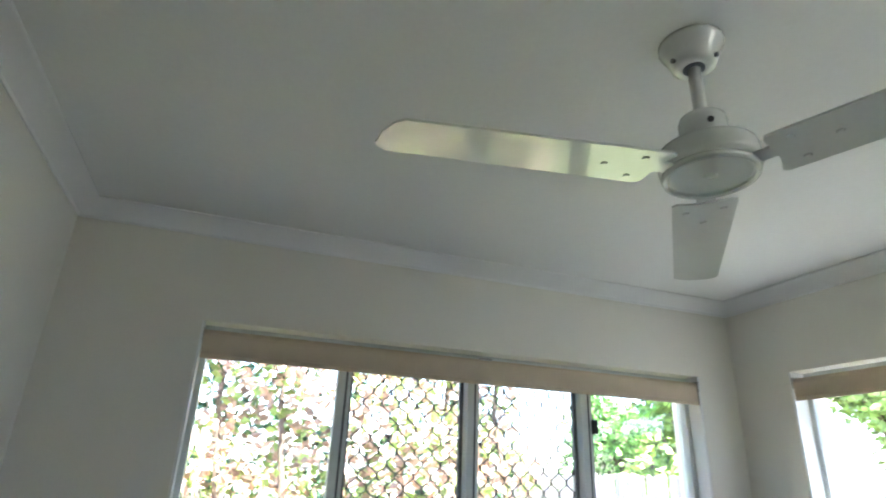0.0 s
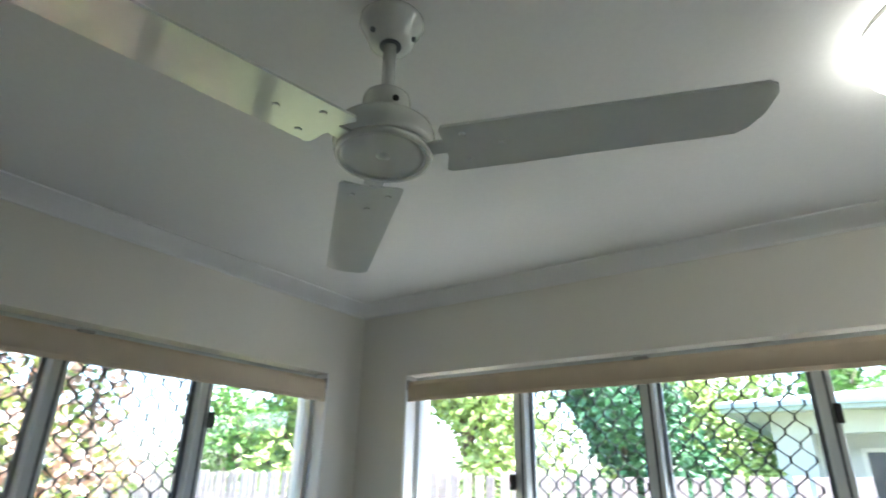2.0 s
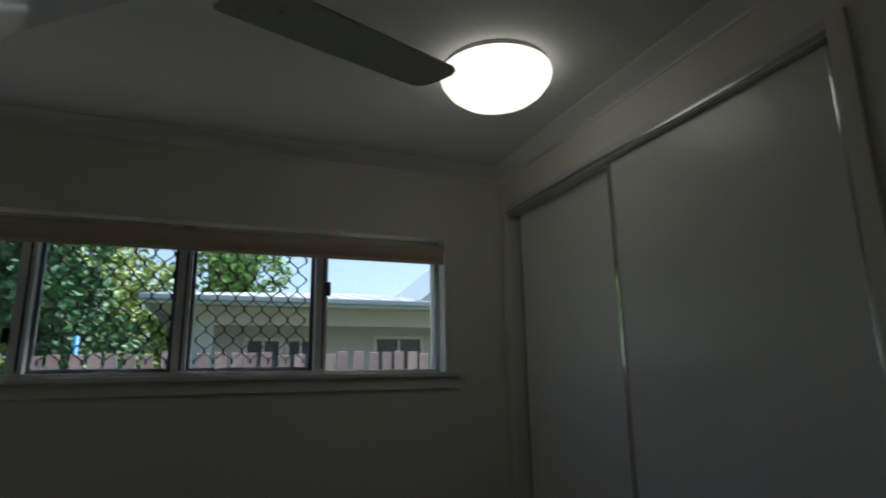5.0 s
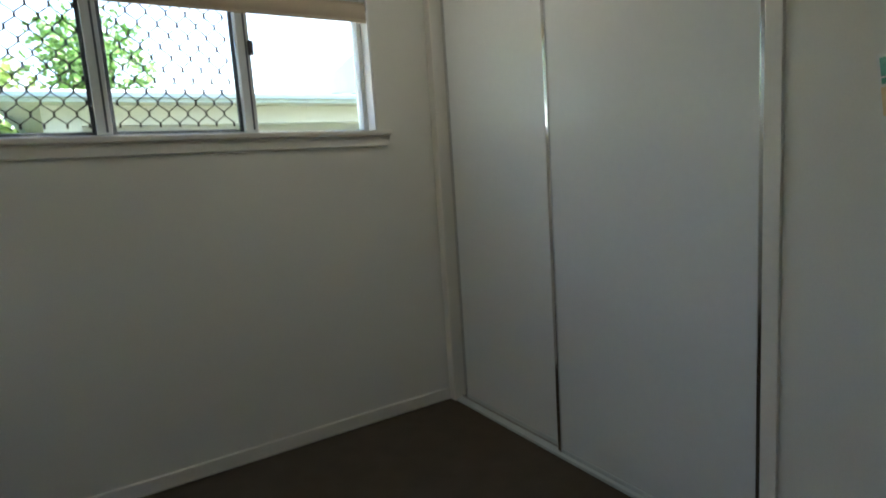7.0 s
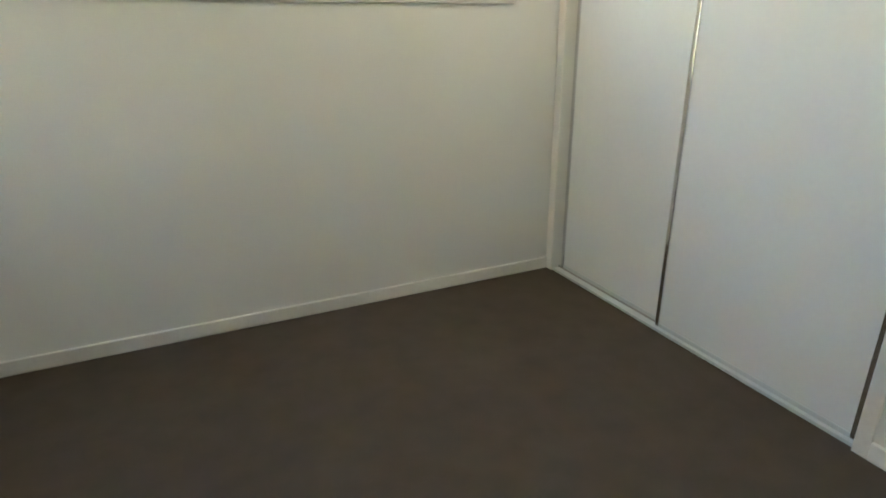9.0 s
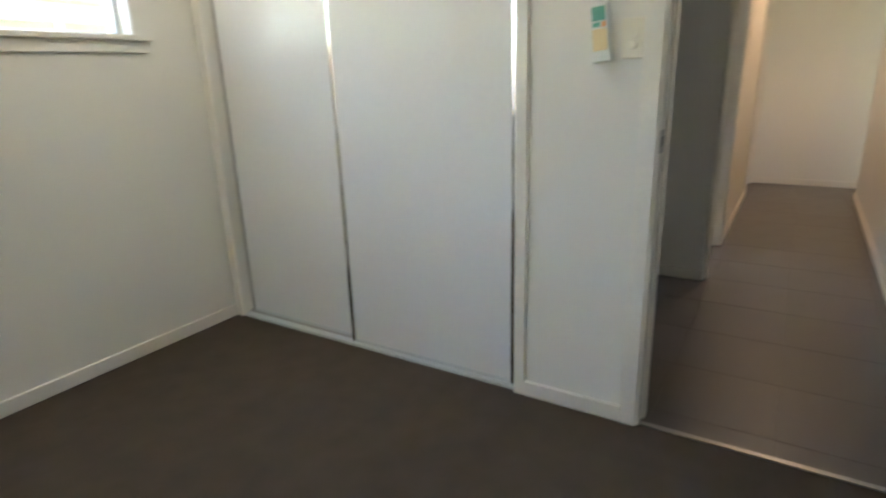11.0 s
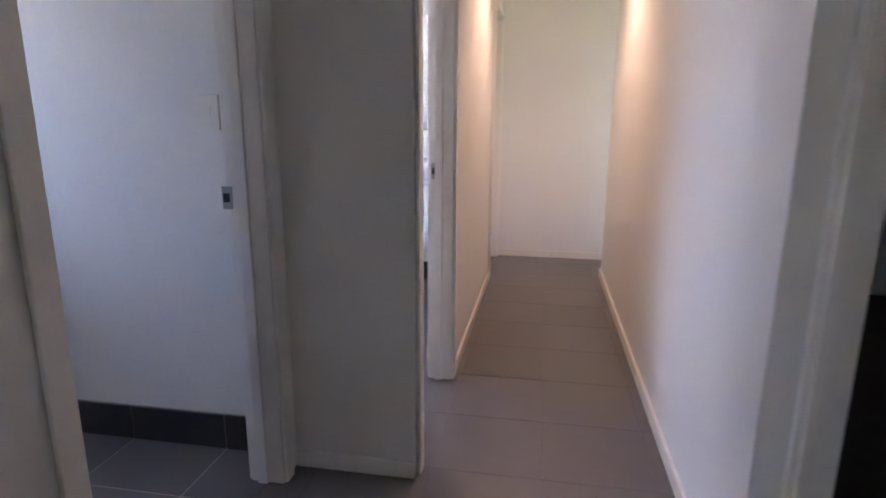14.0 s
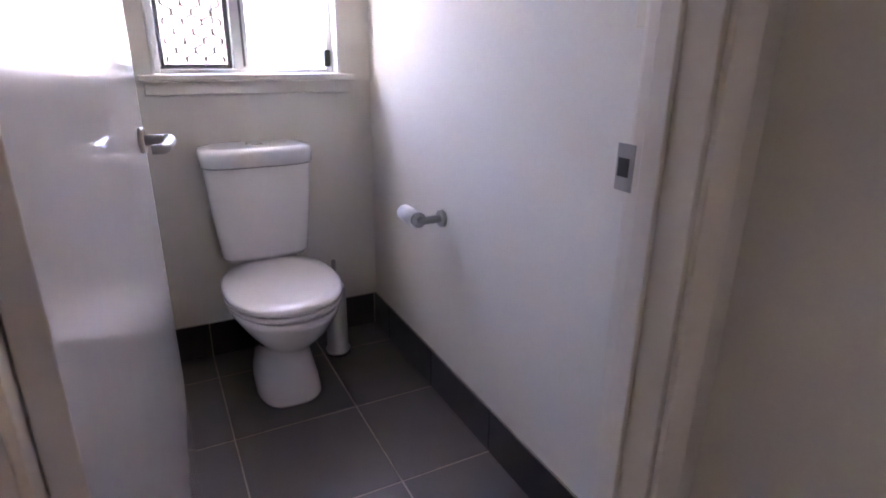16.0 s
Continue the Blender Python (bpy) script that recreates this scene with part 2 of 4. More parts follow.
structure("wall_toilet_east", boxed(1.69, 1.865, -1.552, 0, LOW, H + 0.1), M_WALL, "smooth white wall of the toilet room", "wall")
structure("wall_hall_north", wall_x(bmesh.new(), 1.70, 5.06, -2.10, -2.0, LOW, H + 0.1, [(1.705, 2.43, LOW, DH), (4.27, 5.0, LOW, DH)]), M_WALL, "cream hallway wall with bathroom doorway", "wall")
structure("wall_hall_south", boxed(1.17, 4.49, -3.06, -2.987, LOW, H + 0.1, 0.005), M_WALL, "long cream hallway wall", "wall")
structure("wall_second_bedroom_north", wall_x(bmesh.new(), 0.1, 4.49, -3.14, -3.06, LOW, H + 0.1, [(0.34, 1.168, LOW, DH)]), M_WALL, "painted wall with second bedroom doorway", "wall")
structure("wall_second_bedroom_east", boxed(4.35, 4.49, -6.3, -3.14, LOW, H + 0.1), M_WALL, "plain painted wall of the second bedroom", "wall")
structure("wall_second_bedroom_west", boxed(-0.3, -0.2, -6.3, -3.14, LOW, H + 0.1), M_WALL, "plain painted wall of the second bedroom", "wall")
structure("wall_second_bedroom_north_end", boxed(-0.3, 0.0, -3.14, -3.06, LOW, H + 0.1), M_WALL, "plain painted wall of the second bedroom", "wall")
# Unseen wall; its small opening is added to light the second bedroom.
structure("wall_far_south", wall_x(bmesh.new(), -0.3, 4.49, -6.4, -6.3, LOW, H + 0.1, [(3.5, 3.85, 1.5, 1.85)]), M_WALL, "unseen outer wall with an opening added to let in daylight", "wall")
# Unseen wall set close, its tall opening added to brighten the hall end.
structure("wall_living_south", wall_x(bmesh.new(), 4.49, 5.16, -4.4, -4.3, LOW, H + 0.1, [(4.6, 5.02, 0.5, 2.05)]), M_WALL, "unseen outer wall with an opening added to let in daylight", "wall")
structure("wall_hall_end", boxed(5.06, 5.16, -4.3, -1.9, LOW, H + 0.1), M_WALL, "plain cream wall closing the hallway", "wall")
structure("wall_bath_east", boxed(4.14, 4.24, -2.0, 0, LOW, H + 0.1), M_WALL, "white bathroom wall", "wall")

structure("floor_bedroom", boxed(-2.98, 0.012, -2.98, 0.1, -0.08, 0.0), M_CARPET, "brown cut-pile carpet on the bedroom floor", "carpet")
structure("floor_second_bedroom", boxed(-0.3, 4.49, -6.4, -3.10, -0.08, -0.002), M_CARPET2, "dark brown carpet in the second bedroom", "carpet")
floor_hall = structure("floor_hall", boxed(0.014, 5.16, -3.10, -1.60, -0.08, -0.0014), M_GROUTH, "matt grey floor tiles with pale grout", "floor")
floor_toilet = structure("floor_toilet", boxed(0.70, 1.80, -1.60, 0.05, -0.08, -0.0012), M_GROUT, "grey brown floor tiles with pale grout", "floor")
floor_bath = structure("floor_bath", boxed(1.80, 4.24, -2.05, 0.05, -0.08, -0.0035), M_GROUT, "grey bathroom floor tiles", "floor")
structure("floor_living", boxed(4.49, 5.16, -4.4, -3.10, -0.08, -0.002), M_TILE, "plain grey floor beyond the hall", "floor")
structure("ceiling", boxed(-2.98, 5.16, -6.4, 0.2, H, H + 0.1), M_CEIL, "flat white painted plasterboard ceiling", "ceiling")
# Unseen slab; the deep south overhang is added to keep sky light out.
structure("roof", boxed(-3.05, 5.6, -7.7, 0.27, H + 0.16, H + 0.24), M_ROOF, "unseen roof slab with a south overhang added to block sky light", "roof")
structure("door_strip", boxed(0.004, 0.026, -2.94, -2.10, -0.004, 0.005, 0.002), M_STEEL, "thin metal strip between carpet and tile", "trim")
structure("carpet_strip", boxed(0.36, 1.147, -3.108, -3.092, -0.004, 0.004, 0.002), M_STEEL, "thin metal strip between tile and dark carpet", "trim")


def cornice(points, closed):
    """A coved cornice run: its profile is swept along the inside of the walls."""
    prof = [(0.0, -0.062), (0.006, -0.062), (0.009, -0.054), (0.016, -0.042), (0.026, -0.030), (0.038, -0.019), (0.050, -0.011), (0.060, -0.007), (0.066, -0.005), (0.066, 0.0)]
    bm = bmesh.new()
    n = len(points)
    rings = []
    for i, p in enumerate(points):
        p = Vector(p)
        a = (p - Vector(points[i - 1])).normalized() if (closed or i) else None
        b = (Vector(points[(i + 1) % n]) - p).normalized() if (closed or i < n - 1) else None
        na = Vector((-a.y, a.x)) if a else None
        nb = Vector((-b.y, b.x)) if b else None
        inward = (na + nb) if (na and nb) else (na or nb)
        if na and nb and abs(na.dot(nb)) > 0.9:
            inward = na
        rings.append([bm.verts.new((p.x + inward.x * d, p.y + inward.y * d, H + z)) for d, z in prof])
    for i in range(n if closed else n - 1):
        a, b = rings[i], rings[(i + 1) % n]
        for k in range(len(prof) - 1):
            bm.faces.new((a[k], a[k + 1], b[k + 1], b[k])).smooth = 2 <= k <= 6
    bmesh.ops.recalc_face_normals(bm, faces=bm.faces)
    return bm


structure("cornice_bedroom", cornice([(WX, -2.84), (-1.5, -2.84), (-1.5, SY), (0, SY), (0, 0), (WX, 0)], True), M_CORN, "white coved plaster cornice round the bedroom", "cornice")
structure("cornice_hall", cornice([(1.17, -2.987), (4.49, -2.987)], False), M_CORN, "white coved cornice along the hallway", "cornice")
structure("cornice_hall_north", cornice([(5.06, -2.10), (1.64, -2.10)], False), M_CORN, "white coved cornice along the hallway", "cornice")
structure("cornice_hall_end", cornice([(5.06, -4.3), (5.06, -2.10)], False), M_CORN, "white coved cornice at the hall end", "cornice")


def skirting(name, x0, x1, y0, y1, h=0.062):
    structure(name, boxed(x0, x1, y0, y1, 0.0, h, 0.004, 2), M_TRIM, "cream painted timber skirting board", "skirting board")


skirting("baseboard_north", WX, 0.0, -0.014, 0.0)
skirting("baseboard_west", WX, WX + 0.014, -2.84, -0.014)
skirting("baseboard_south", WX + 0.014, -1.5, -2.84, -2.826)
skirting("baseboard_wardrobe_side", -0.014, 0.0, -2.054, -1.69)
skirting("baseboard_nook_east", 1.626, 1.64, -2.10, -1.665)
skirting("baseboard_nook_north", 0.1, 0.68, -1.674, -1.66)
skirting("baseboard_hall_north", 2.481, 4.225, -2.114, -2.10)
skirting("baseboard_hall_south", 1.156, 4.504, -2.987, -2.973)
skirting("baseboard_pillar", 1.156, 1.17, -3.058, -2.987)
skirting("baseboard_hall_end", 5.046, 5.06, -4.3, -2.116)
skirting("baseboard_second_bedroom", 4.336, 4.35, -6.3, -3.19)


def door_frame(name, axis, a, b, p0, p1, top, label, sides=(True, True)):
    """Jambs, head, stops and architraves of a doorway that runs from a to b along an axis, through a wall from p0 to p1."""
    base = (a, p0, 0) if axis == "x" else (p0, a, 0)
    t = thing(name, base, label, "door frame", kind="structure")

    def piece(nm, u0, u1, v0, v1, z0, z1, bev=0.003):
        bm = boxed(u0, u1, v0, v1, z0, z1, bev) if axis == "x" else boxed(v0, v1, u0, u1, z0, z1, bev)
        part(nm, bm, M_TRIM, t)
    lo, hi = p0 - 0.004, p1 + 0.004
    piece("jamb", a, a + 0.02, lo, hi, 0, top)
    piece("jamb", b - 0.02, b, lo, hi, 0, top)
    piece("head", a + 0.02, b - 0.02, lo, hi, top - 0.02, top)
    mid = (p0 + p1) / 2
    piece("door_stop", a + 0.02, a + 0.031, mid - 0.005, mid + 0.03, 0, top - 0.02)
    piece("door_stop", b - 0.031, b - 0.02, mid - 0.005, mid + 0.03, 0, top - 0.02)
    for on, v0, v1 in ((sides[0], p0 - 0.016, p0 - 0.0045), (sides[1], p1 + 0.0045, p1 + 0.016)):
        if on:
            piece("architrave", a - 0.045, a + 0.012, v0, v1, 0, top + 0.045, 0.004)
            piece("architrave", b - 0.012, b + 0.045, v0, v1, 0, top + 0.045, 0.004)
            piece("architrave", a + 0.012, b - 0.012, v0, v1, top - 0.012, top + 0.045, 0.004)
    return t


frame_bed = door_frame("door_frame_1", "y", -2.94, -2.10, 0.0, 0.1, DH, "cream painted timber door frame of the bedroom")
frame_wc = door_frame("door_frame_2", "x", 0.73, 1.54, -1.66, -1.55, DH, "cream painted timber door frame of the toilet")
frame_bath = door_frame("door_frame_3", "x", 1.701, 2.435, -2.10, -2.0, DH, "cream painted timber door frame of the bathroom", (True, True))
frame_two = door_frame("door_frame_4", "x", 0.34, 1.167, -3.14, -3.06, DH, "cream painted timber door frame of the second bedroom", (True, False))
frame_far = door_frame("door_frame_5", "x", 4.27, 5.0, -2.10, -2.0, DH, "white door frame at the hall end", (True, False))


def strike(parent, axis, u, v, z=1.0):
    """A steel strike plate with its dark slot, on a jamb face."""
    if axis == "x":
        p = part("strike_plate", boxed(u - 0.0025, u, v - 0.016, v + 0.018, z - 0.035, z + 0.035, 0.001), M_STEEL, parent, "brushed steel strike plate")
        part("slot", boxed(u - 0.003, u - 0.0024, v - 0.008, v + 0.014, z - 0.014, z + 0.014), M_BLACK, p)
    else:
        p = part("strike_plate", boxed(v - 0.028, v + 0.028, u - 0.0025, u, z - 0.035, z + 0.035, 0.001), M_STEEL, parent, "brushed steel strike plate")
        part("slot", boxed(v - 0.014, v + 0.008, u - 0.003, u - 0.0024, z - 0.014, z + 0.014), M_BLACK, p)


strike(frame_wc, "x", 1.52, -1.54, 0.985)
strike(frame_bath, "x", 2.415, -2.02)
strike(frame_bed, "y", -2.12, 0.014, 0.99)


# ---- doors ----
def lever(bm, m, out, along):
    """A lever handle: rose, neck and a bar with a returned tip, in the leaf's frame."""
    b = bmesh.new()
    tube(b, [(0, 0, 0), (0, out * 0.009, 0)], [0.027, 0.026], 24)
    tube(b, [(0, out * 0.009, 0), (0, out * 0.05, 0)], 0.011, 14)
    tube(b, [(0, out * 0.05, 0), (along * 0.012, out * 0.056, 0), (along * 0.05, out * 0.057, 0), (along * 0.11, out * 0.057, 0), (along * 0.122, out * 0.052, 0), (along * 0.125, out * 0.035, 0)], [0.012, 0.012, 0.0105, 0.01, 0.01, 0.009], 14)
    b.transform(m)
    me = bpy.data.meshes.new("t")
    b.to_mesh(me)
    b.free()
    bm.from_mesh(me)
    bpy.data.meshes.remove(me)


def door_leaf(name, hinge, angle, width, label, top=2.03, thick=0.036, grip=0.965):
    """A flush door whose leaf runs from the hinge at an angle (degrees from +x)."""
    m = pose(hinge[0], hinge[1], 0, 0, 0, angle)
    t = thing(name, (hinge[0], hinge[1], 0), label, "door")
    bm = boxed(0.003, width, -thick / 2, thick / 2, 0.012, top, 0.002)
    bm.transform(m)
    leaf = part("leaf", bm, M_DOOR, t)
    for out in (-1, 1):
        bm = bmesh.new()
        lever(bm, m @ Matrix.Translation((width - 0.06, out * thick / 2, grip)), out, -1)
        part("lever_handle", bm, M_STEEL, leaf, "satin chrome lever handle")
    bm = boxed(width - 0.0005, width + 0.0015, -0.0125, 0.0125, grip - 0.05, grip + 0.05, 0.0005)
    bm.transform(m)
    plate = part("latch_plate", bm, M_STEEL, leaf, "steel latch plate")
    bm = boxed(width + 0.001, width + 0.010, -0.007, 0.007, grip - 0.01, grip + 0.012, 0.002)
    bm.transform(m)
    part("latch_bolt", bm, M_CHROME, plate)
    for z in (0.25, 1.05, 1.8):
        bm = tube(bmesh.new(), [(0.0, thick / 2, z - 0.045), (0.0, thick / 2, z + 0.045)], 0.006, 10)
        bm.transform(m)
        part("hinge", bm, M_STEEL, t, "steel butt hinge")
    return t


door_leaf("bedroom_door", (-0.012, -2.908), 173.0, 0.785, "flush white painted door standing open into the bedroom", grip=1.02)
door_leaf("toilet_door", (0.772, -1.545), 82.3, 0.77, "glossy white flush door standing open into the toilet")
far = thing("hall_end_door", (4.63, -2.03, 0), "closed white flush door at the hall end", "door")
part("leaf", boxed(4.292, 4.978, -2.035, -2.0, 0.01, 2.038, 0.002), M_DOOR, far)


# ---- windows ----
def diamond_mesh(u0, u1, z0, z1, pitch_u, pitch_z, flip=False):
    """Expanded diamond grille: wavy upright strands pressed together at the nodes."""
    bm = bmesh.new()
    cols, rows = int((u1 - u0) / pitch_u * 2) + 3, int((z1 - z0) / pitch_z * 2) + 2
    w = 0.0022

    def ribbon(a, b, r):
        d = (Vector(b) - Vector(a)).normalized()
        s = Vector((-d.z, 0, d.x)) * r
        q = [bm.verts.new(Vector(p) + e + Vector((0, k, 0))) for k in (-0.003, 0.003) for p, e in ((a, s), (b, s), (b, -s), (a, -s))]
        for f in ((0, 1, 2, 3), (7, 6, 5, 4), (0, 4, 5, 1), (3, 2, 6, 7)):
            bm.faces.new([q[i] for i in f])
    for i in range(cols):
        for j in range(rows):
            if (i + j) % 2:
                continue
            u, z = u0 + (i - 0.5) * pitch_u / 2, z0 + (j - 0.3) * pitch_z / 2
            if not (u0 <= u <= u1 and z0 <= z <= z1):
                continue
            ribbon((u, 0, z - 0.009), (u, 0, z + 0.009), 0.0042)
            for du in (-1, 1):
                uu, zz = u + du * pitch_u / 2, z + pitch_z / 2
                if u0 <= uu <= u1 and zz <= z1:
                    ribbon((u, 0, z + 0.008), (uu, 0, zz - 0.008), w)
    return bm


def sliding_window(name, axis, a, b, z0, z1, plane, inner, bars, screens, label, latches, frost=(), pitch=(0.072, 0.088), sill_over=0.06, apron=0.05):
    """An aluminium sliding window in a wall. plane: where the frame stands; inner: the wall's room face; sense outwards is plane - inner."""
    out = 1 if plane > inner else -1
    base = ((a + b) / 2, plane, z0) if axis == "x" else (plane, (a + b) / 2, z0)
    t = thing(name, base, label, "window", kind="structure")

    def put(nm, bm, mat, parent, lab=""):
        if axis == "y":
            bm.transform(Matrix(((0, 1, 0, 0), (1, 0, 0, 0), (0, 0, 1, 0), (0, 0, 0, 1))))
            bmesh.ops.reverse_faces(bm, faces=bm.faces)
        return part(nm, bm, mat, parent, lab)

    def bar(nm, u0, u1, d0, d1, zz0, zz1, mat, parent, bev=0.003, lab=""):
        v0, v1 = sorted((plane + out * d0, plane + out * d1))
        return put(nm, boxed(u0, u1, v0, v1, zz0, zz1, bev), mat, parent, lab)
    f = 0.03
    fr = bar("window_frame", a, a + f, -0.005, 0.06, z0, z1, M_ALU, t)
    bar("rail", a + f, b - f, -0.005, 0.06, z0, z0 + 0.022, M_ALU, fr)
    bar("rail", a + f, b - f, -0.005, 0.06, z1 - 0.03, z1, M_ALU, fr)
    bar("stile", b - f, b, -0.005, 0.06, z0, z1, M_ALU, fr)
    edges = [a + f] + list(bars) + [b - f]
    for u in bars:
        bar("mullion", u - 0.026, u + 0.026, -0.008, 0.04, z0 + 0.022, z1 - 0.03, M_ALU, fr)
        bar("mullion_groove", u + 0.004, u + 0.012, -0.0095, -0.006, z0 + 0.03, z1 - 0.035, M_SCREEN, fr, 0.0)
    for i in range(len(edges) - 1):
        u0, u1 = edges[i] + (0.026 if i else 0), edges[i + 1] - (0.026 if i < len(edges) - 2 else 0)
        pane = bar("pane", u0 - 0.004, u1 + 0.004, 0.028, 0.032, z0 + 0.018, z1 - 0.026, M_FROST if i in frost else M_GLASS, t, 0.0)
        pane.visible_shadow = False
        if i in screens:
            sc = bar("screen_frame", u0, u0 + 0.016, 0.036, 0.056, z0 + 0.022, z1 - 0.03, M_SCREEN, t)
            bar("screen_rail", u1 - 0.016, u1, 0.036, 0.056, z0 + 0.022, z1 - 0.03, M_SCREEN, sc)
            bar("screen_rail", u0 + 0.016, u1 - 0.016, 0.036, 0.056, z0 + 0.022, z0 + 0.038, M_SCREEN, sc)
            bm = diamond_mesh(u0 + 0.012, u1 - 0.012, z0 + 0.03, z1 - 0.03, *pitch)
            bm.transform(Matrix.Translation((0, plane + out * 0.046, 0)))
            tagged(put("security_mesh", bm, M_MESH, t, "black diamond security mesh"), kind="stuff")
    for u, z in latches:
        bar("latch", u - 0.011, u + 0.011, -0.028, -0.006, z - 0.03, z + 0.03, M_BLACK, t, 0.004, "black plastic latch")
    v0, v1 = sorted((inner - out * 0.032, plane - out * 0.006))
    put("window_sill", boxed(a - sill_over, b + sill_over, min(v0, inner), max(inner - out * 0.032, inner), z0 - 0.014, z0 + 0.008, 0.004), M_TRIM, t)
    w0, w1 = sorted((inner + out * 0.001, plane - out * 0.006))
    put("sill_board", boxed(a + 0.001, b - 0.001, w0, w1, z0 + 0.0005, z0 + 0.008, 0.001), M_TRIM, t)
    w0, w1 = sorted((inner - out * 0.013, inner - out * 0.0005))
    put("apron", boxed(a - sill_over + 0.015, b + sill_over - 0.015, w0, w1, z0 - apron - 0.014, z0 - 0.0145, 0.003), M_TRIM, t)
    for u0, u1 in ((a + 0.0005, a + 0.009), (b - 0.009, b - 0.0005)):
        w0, w1 = sorted((inner + out * 0.002, plane - out * 0.006))
        put("reveal", boxed(u0, u1, w0, w1, z0 + 0.0085, z1 - 0.001, 0.001), M_CORN, t)
    return t


sliding_window("window_1", "x", B0, B1, BZ0, BZ1, 0.085, 0.0, (-1.942, -1.408, -0.857), (1, 2), "white aluminium sliding window with diamond security screens", [(-1.975, 1.556), (-0.832, 1.770)])
sliding_window("window_2", "y", A0, A1, AZ0, AZ1, WX - 0.085, WX, (-1.85, -1.32, -0.785), (1, 2), "wide aluminium sliding window facing the hedge", [(-0.755, 1.76)])
sliding_window("window_3", "x", C0, C1, CZ0, CZ1, 0.075, 0.0, (1.235,), (0,), "small aluminium toilet window with frosted sash and screen", [(1.543, 1.11)], frost=(1,), pitch=(0.062, 0.062), sill_over=0.045, apron=0.045)


def roller_blind(name, axis, a, b, ztop, zbot, face, sense, label):
    """A pulled-up roller blind: tube in the reveal, flat fabric drop, bottom bar, end brackets and centre clip."""
    base = ((a + b) / 2, face, ztop) if axis == "x" else (face, (a + b) / 2, ztop)
    t = thing(name, base, label, "blind")

    def put(nm, bm, mat, lab=""):
        if axis == "y":
            bm.transform(Matrix(((0, 1, 0, 0), (1, 0, 0, 0), (0, 0, 1, 0), (0, 0, 0, 1))))
            bmesh.ops.reverse_faces(bm, faces=bm.faces)
        return part(nm, bm, mat, t, lab)
    c = face + sense * 0.03
    put("roller", tube(bmesh.new(), [(a + 0.012, c, ztop - 0.028), (b - 0.012, c, ztop - 0.028)], 0.022, 20), M_BLIND)
    bm = bmesh.new()
    n = 40
    top, low = [], []
    for i in range(n + 1):
        u = a + 0.012 + (b - a - 0.024) * i / n
        wob = 0.0012 * math.sin(i * 0.9) + 0.001 * math.sin(i * 0.37)
        top.append([bm.verts.new((u, c - sense * 0.0225, ztop - 0.026)), bm.verts.new((u, c - sense * 0.021, ztop - 0.026))])
        low.append([bm.verts.new((u, c - sense * (0.0225 + wob), zbot)), bm.verts.new((u, c - sense * (0.021 + wob), zbot))])
    for i in range(n):
        for k in (0, 1):
            bm.faces.new((top[i][k], top[i + 1][k], low[i + 1][k], low[i][k])).smooth = True
        bm.faces.new((low[i][0], low[i + 1][0], low[i + 1][1], low[i][1]))
    bmesh.ops.recalc_face_normals(bm, faces=bm.faces)
    put("fabric", bm, M_BLIND, "flat beige fabric drop")
    v0, v1 = sorted((c - sense * 0.026, c - sense * 0.017))
    put("bottom_bar", boxed(a + 0.012, b - 0.012, v0, v1, zbot - 0.002, zbot + 0.014, 0.003), M_BLIND)
    for u in (a + 0.004, b - 0.010):
        v0, v1 = sorted((face + sense * 0.002, face + sense * 0.05))
        put("bracket", boxed(u, u + 0.006, v0, v1, ztop - 0.05, ztop - 0.002, 0.002), M_STEEL)
    m = (a + b) / 2
    v0, v1 = sorted((face + sense * 0.0, face + sense * 0.03))
    put("clip", boxed(m - 0.025, m + 0.025, v0, v1, ztop - 0.012, ztop - 0.003, 0.002), M_STEEL)
    return t


roller_blind("roller_blind", "x", B0, B1, BZ1 - 0.02, 1.895, 0.0, 1, "beige roller blind rolled up in the north window")
roller_blind("roller_blind", "y", A0, A1, AZ1 - 0.02, 1.888, WX, -1, "beige roller blind rolled up in the west window")


# ---- wardrobe ----
ward = thing("wardrobe", (0.05, -0.85, 0), "built-in wardrobe with two white sliding doors", "wardrobe", kind="structure")
part("top_track", boxed(-0.004, 0.095, -1.645, -0.055, 2.145, 2.19, 0.002), M_ALU, ward, "grey aluminium top track")
part("track_lip", boxed(-0.008, -0.0045, -1.645, -0.055, 2.15, 2.162, 0.001), M_STEEL, ward)
part("bottom_track", boxed(0.004, 0.09, -1.64, -0.06, 0.0, 0.014, 0.002), M_ALU, ward, "aluminium bottom track")
part("track_rib", boxed(0.040, 0.044, -1.64, -0.06, 0.014, 0.022), M_STEEL, ward)
part("jamb", boxed(-0.012, 0.098, -1.69, -1.645, 0, 2.19, 0.003), M_TRIM, ward)
part("jamb", boxed(-0.006, 0.098, -0.0545, -0.004, 0, 2.19, 0.003), M_TRIM, ward)


def sliding_panel(y0, y1, x0, x1):
    d = part("sliding_door", boxed(x0, x1, y0 + 0.02, y1 - 0.02, 0.03, 2.143, 0.001), M_PANEL, ward)
    for a, b in ((y0, y0 + 0.0195), (y1 - 0.0195, y1)):
        bm = boxed(x0 - 0.006, x1 + 0.004, a, b, 0.016, 2.146, 0.003)
        part("edge_stile", bm, M_CHROME, d, "polished aluminium edge pull")
    part("bottom_rail", boxed(x0 - 0.004, x1 + 0.003, y0 + 0.02, y1 - 0.02, 0.016, 0.034, 0.002), M_ALU, d)


sliding_panel(-0.83, -0.07, 0.055, 0.075)
sliding_panel(-1.638, -0.80, 0.022, 0.042)
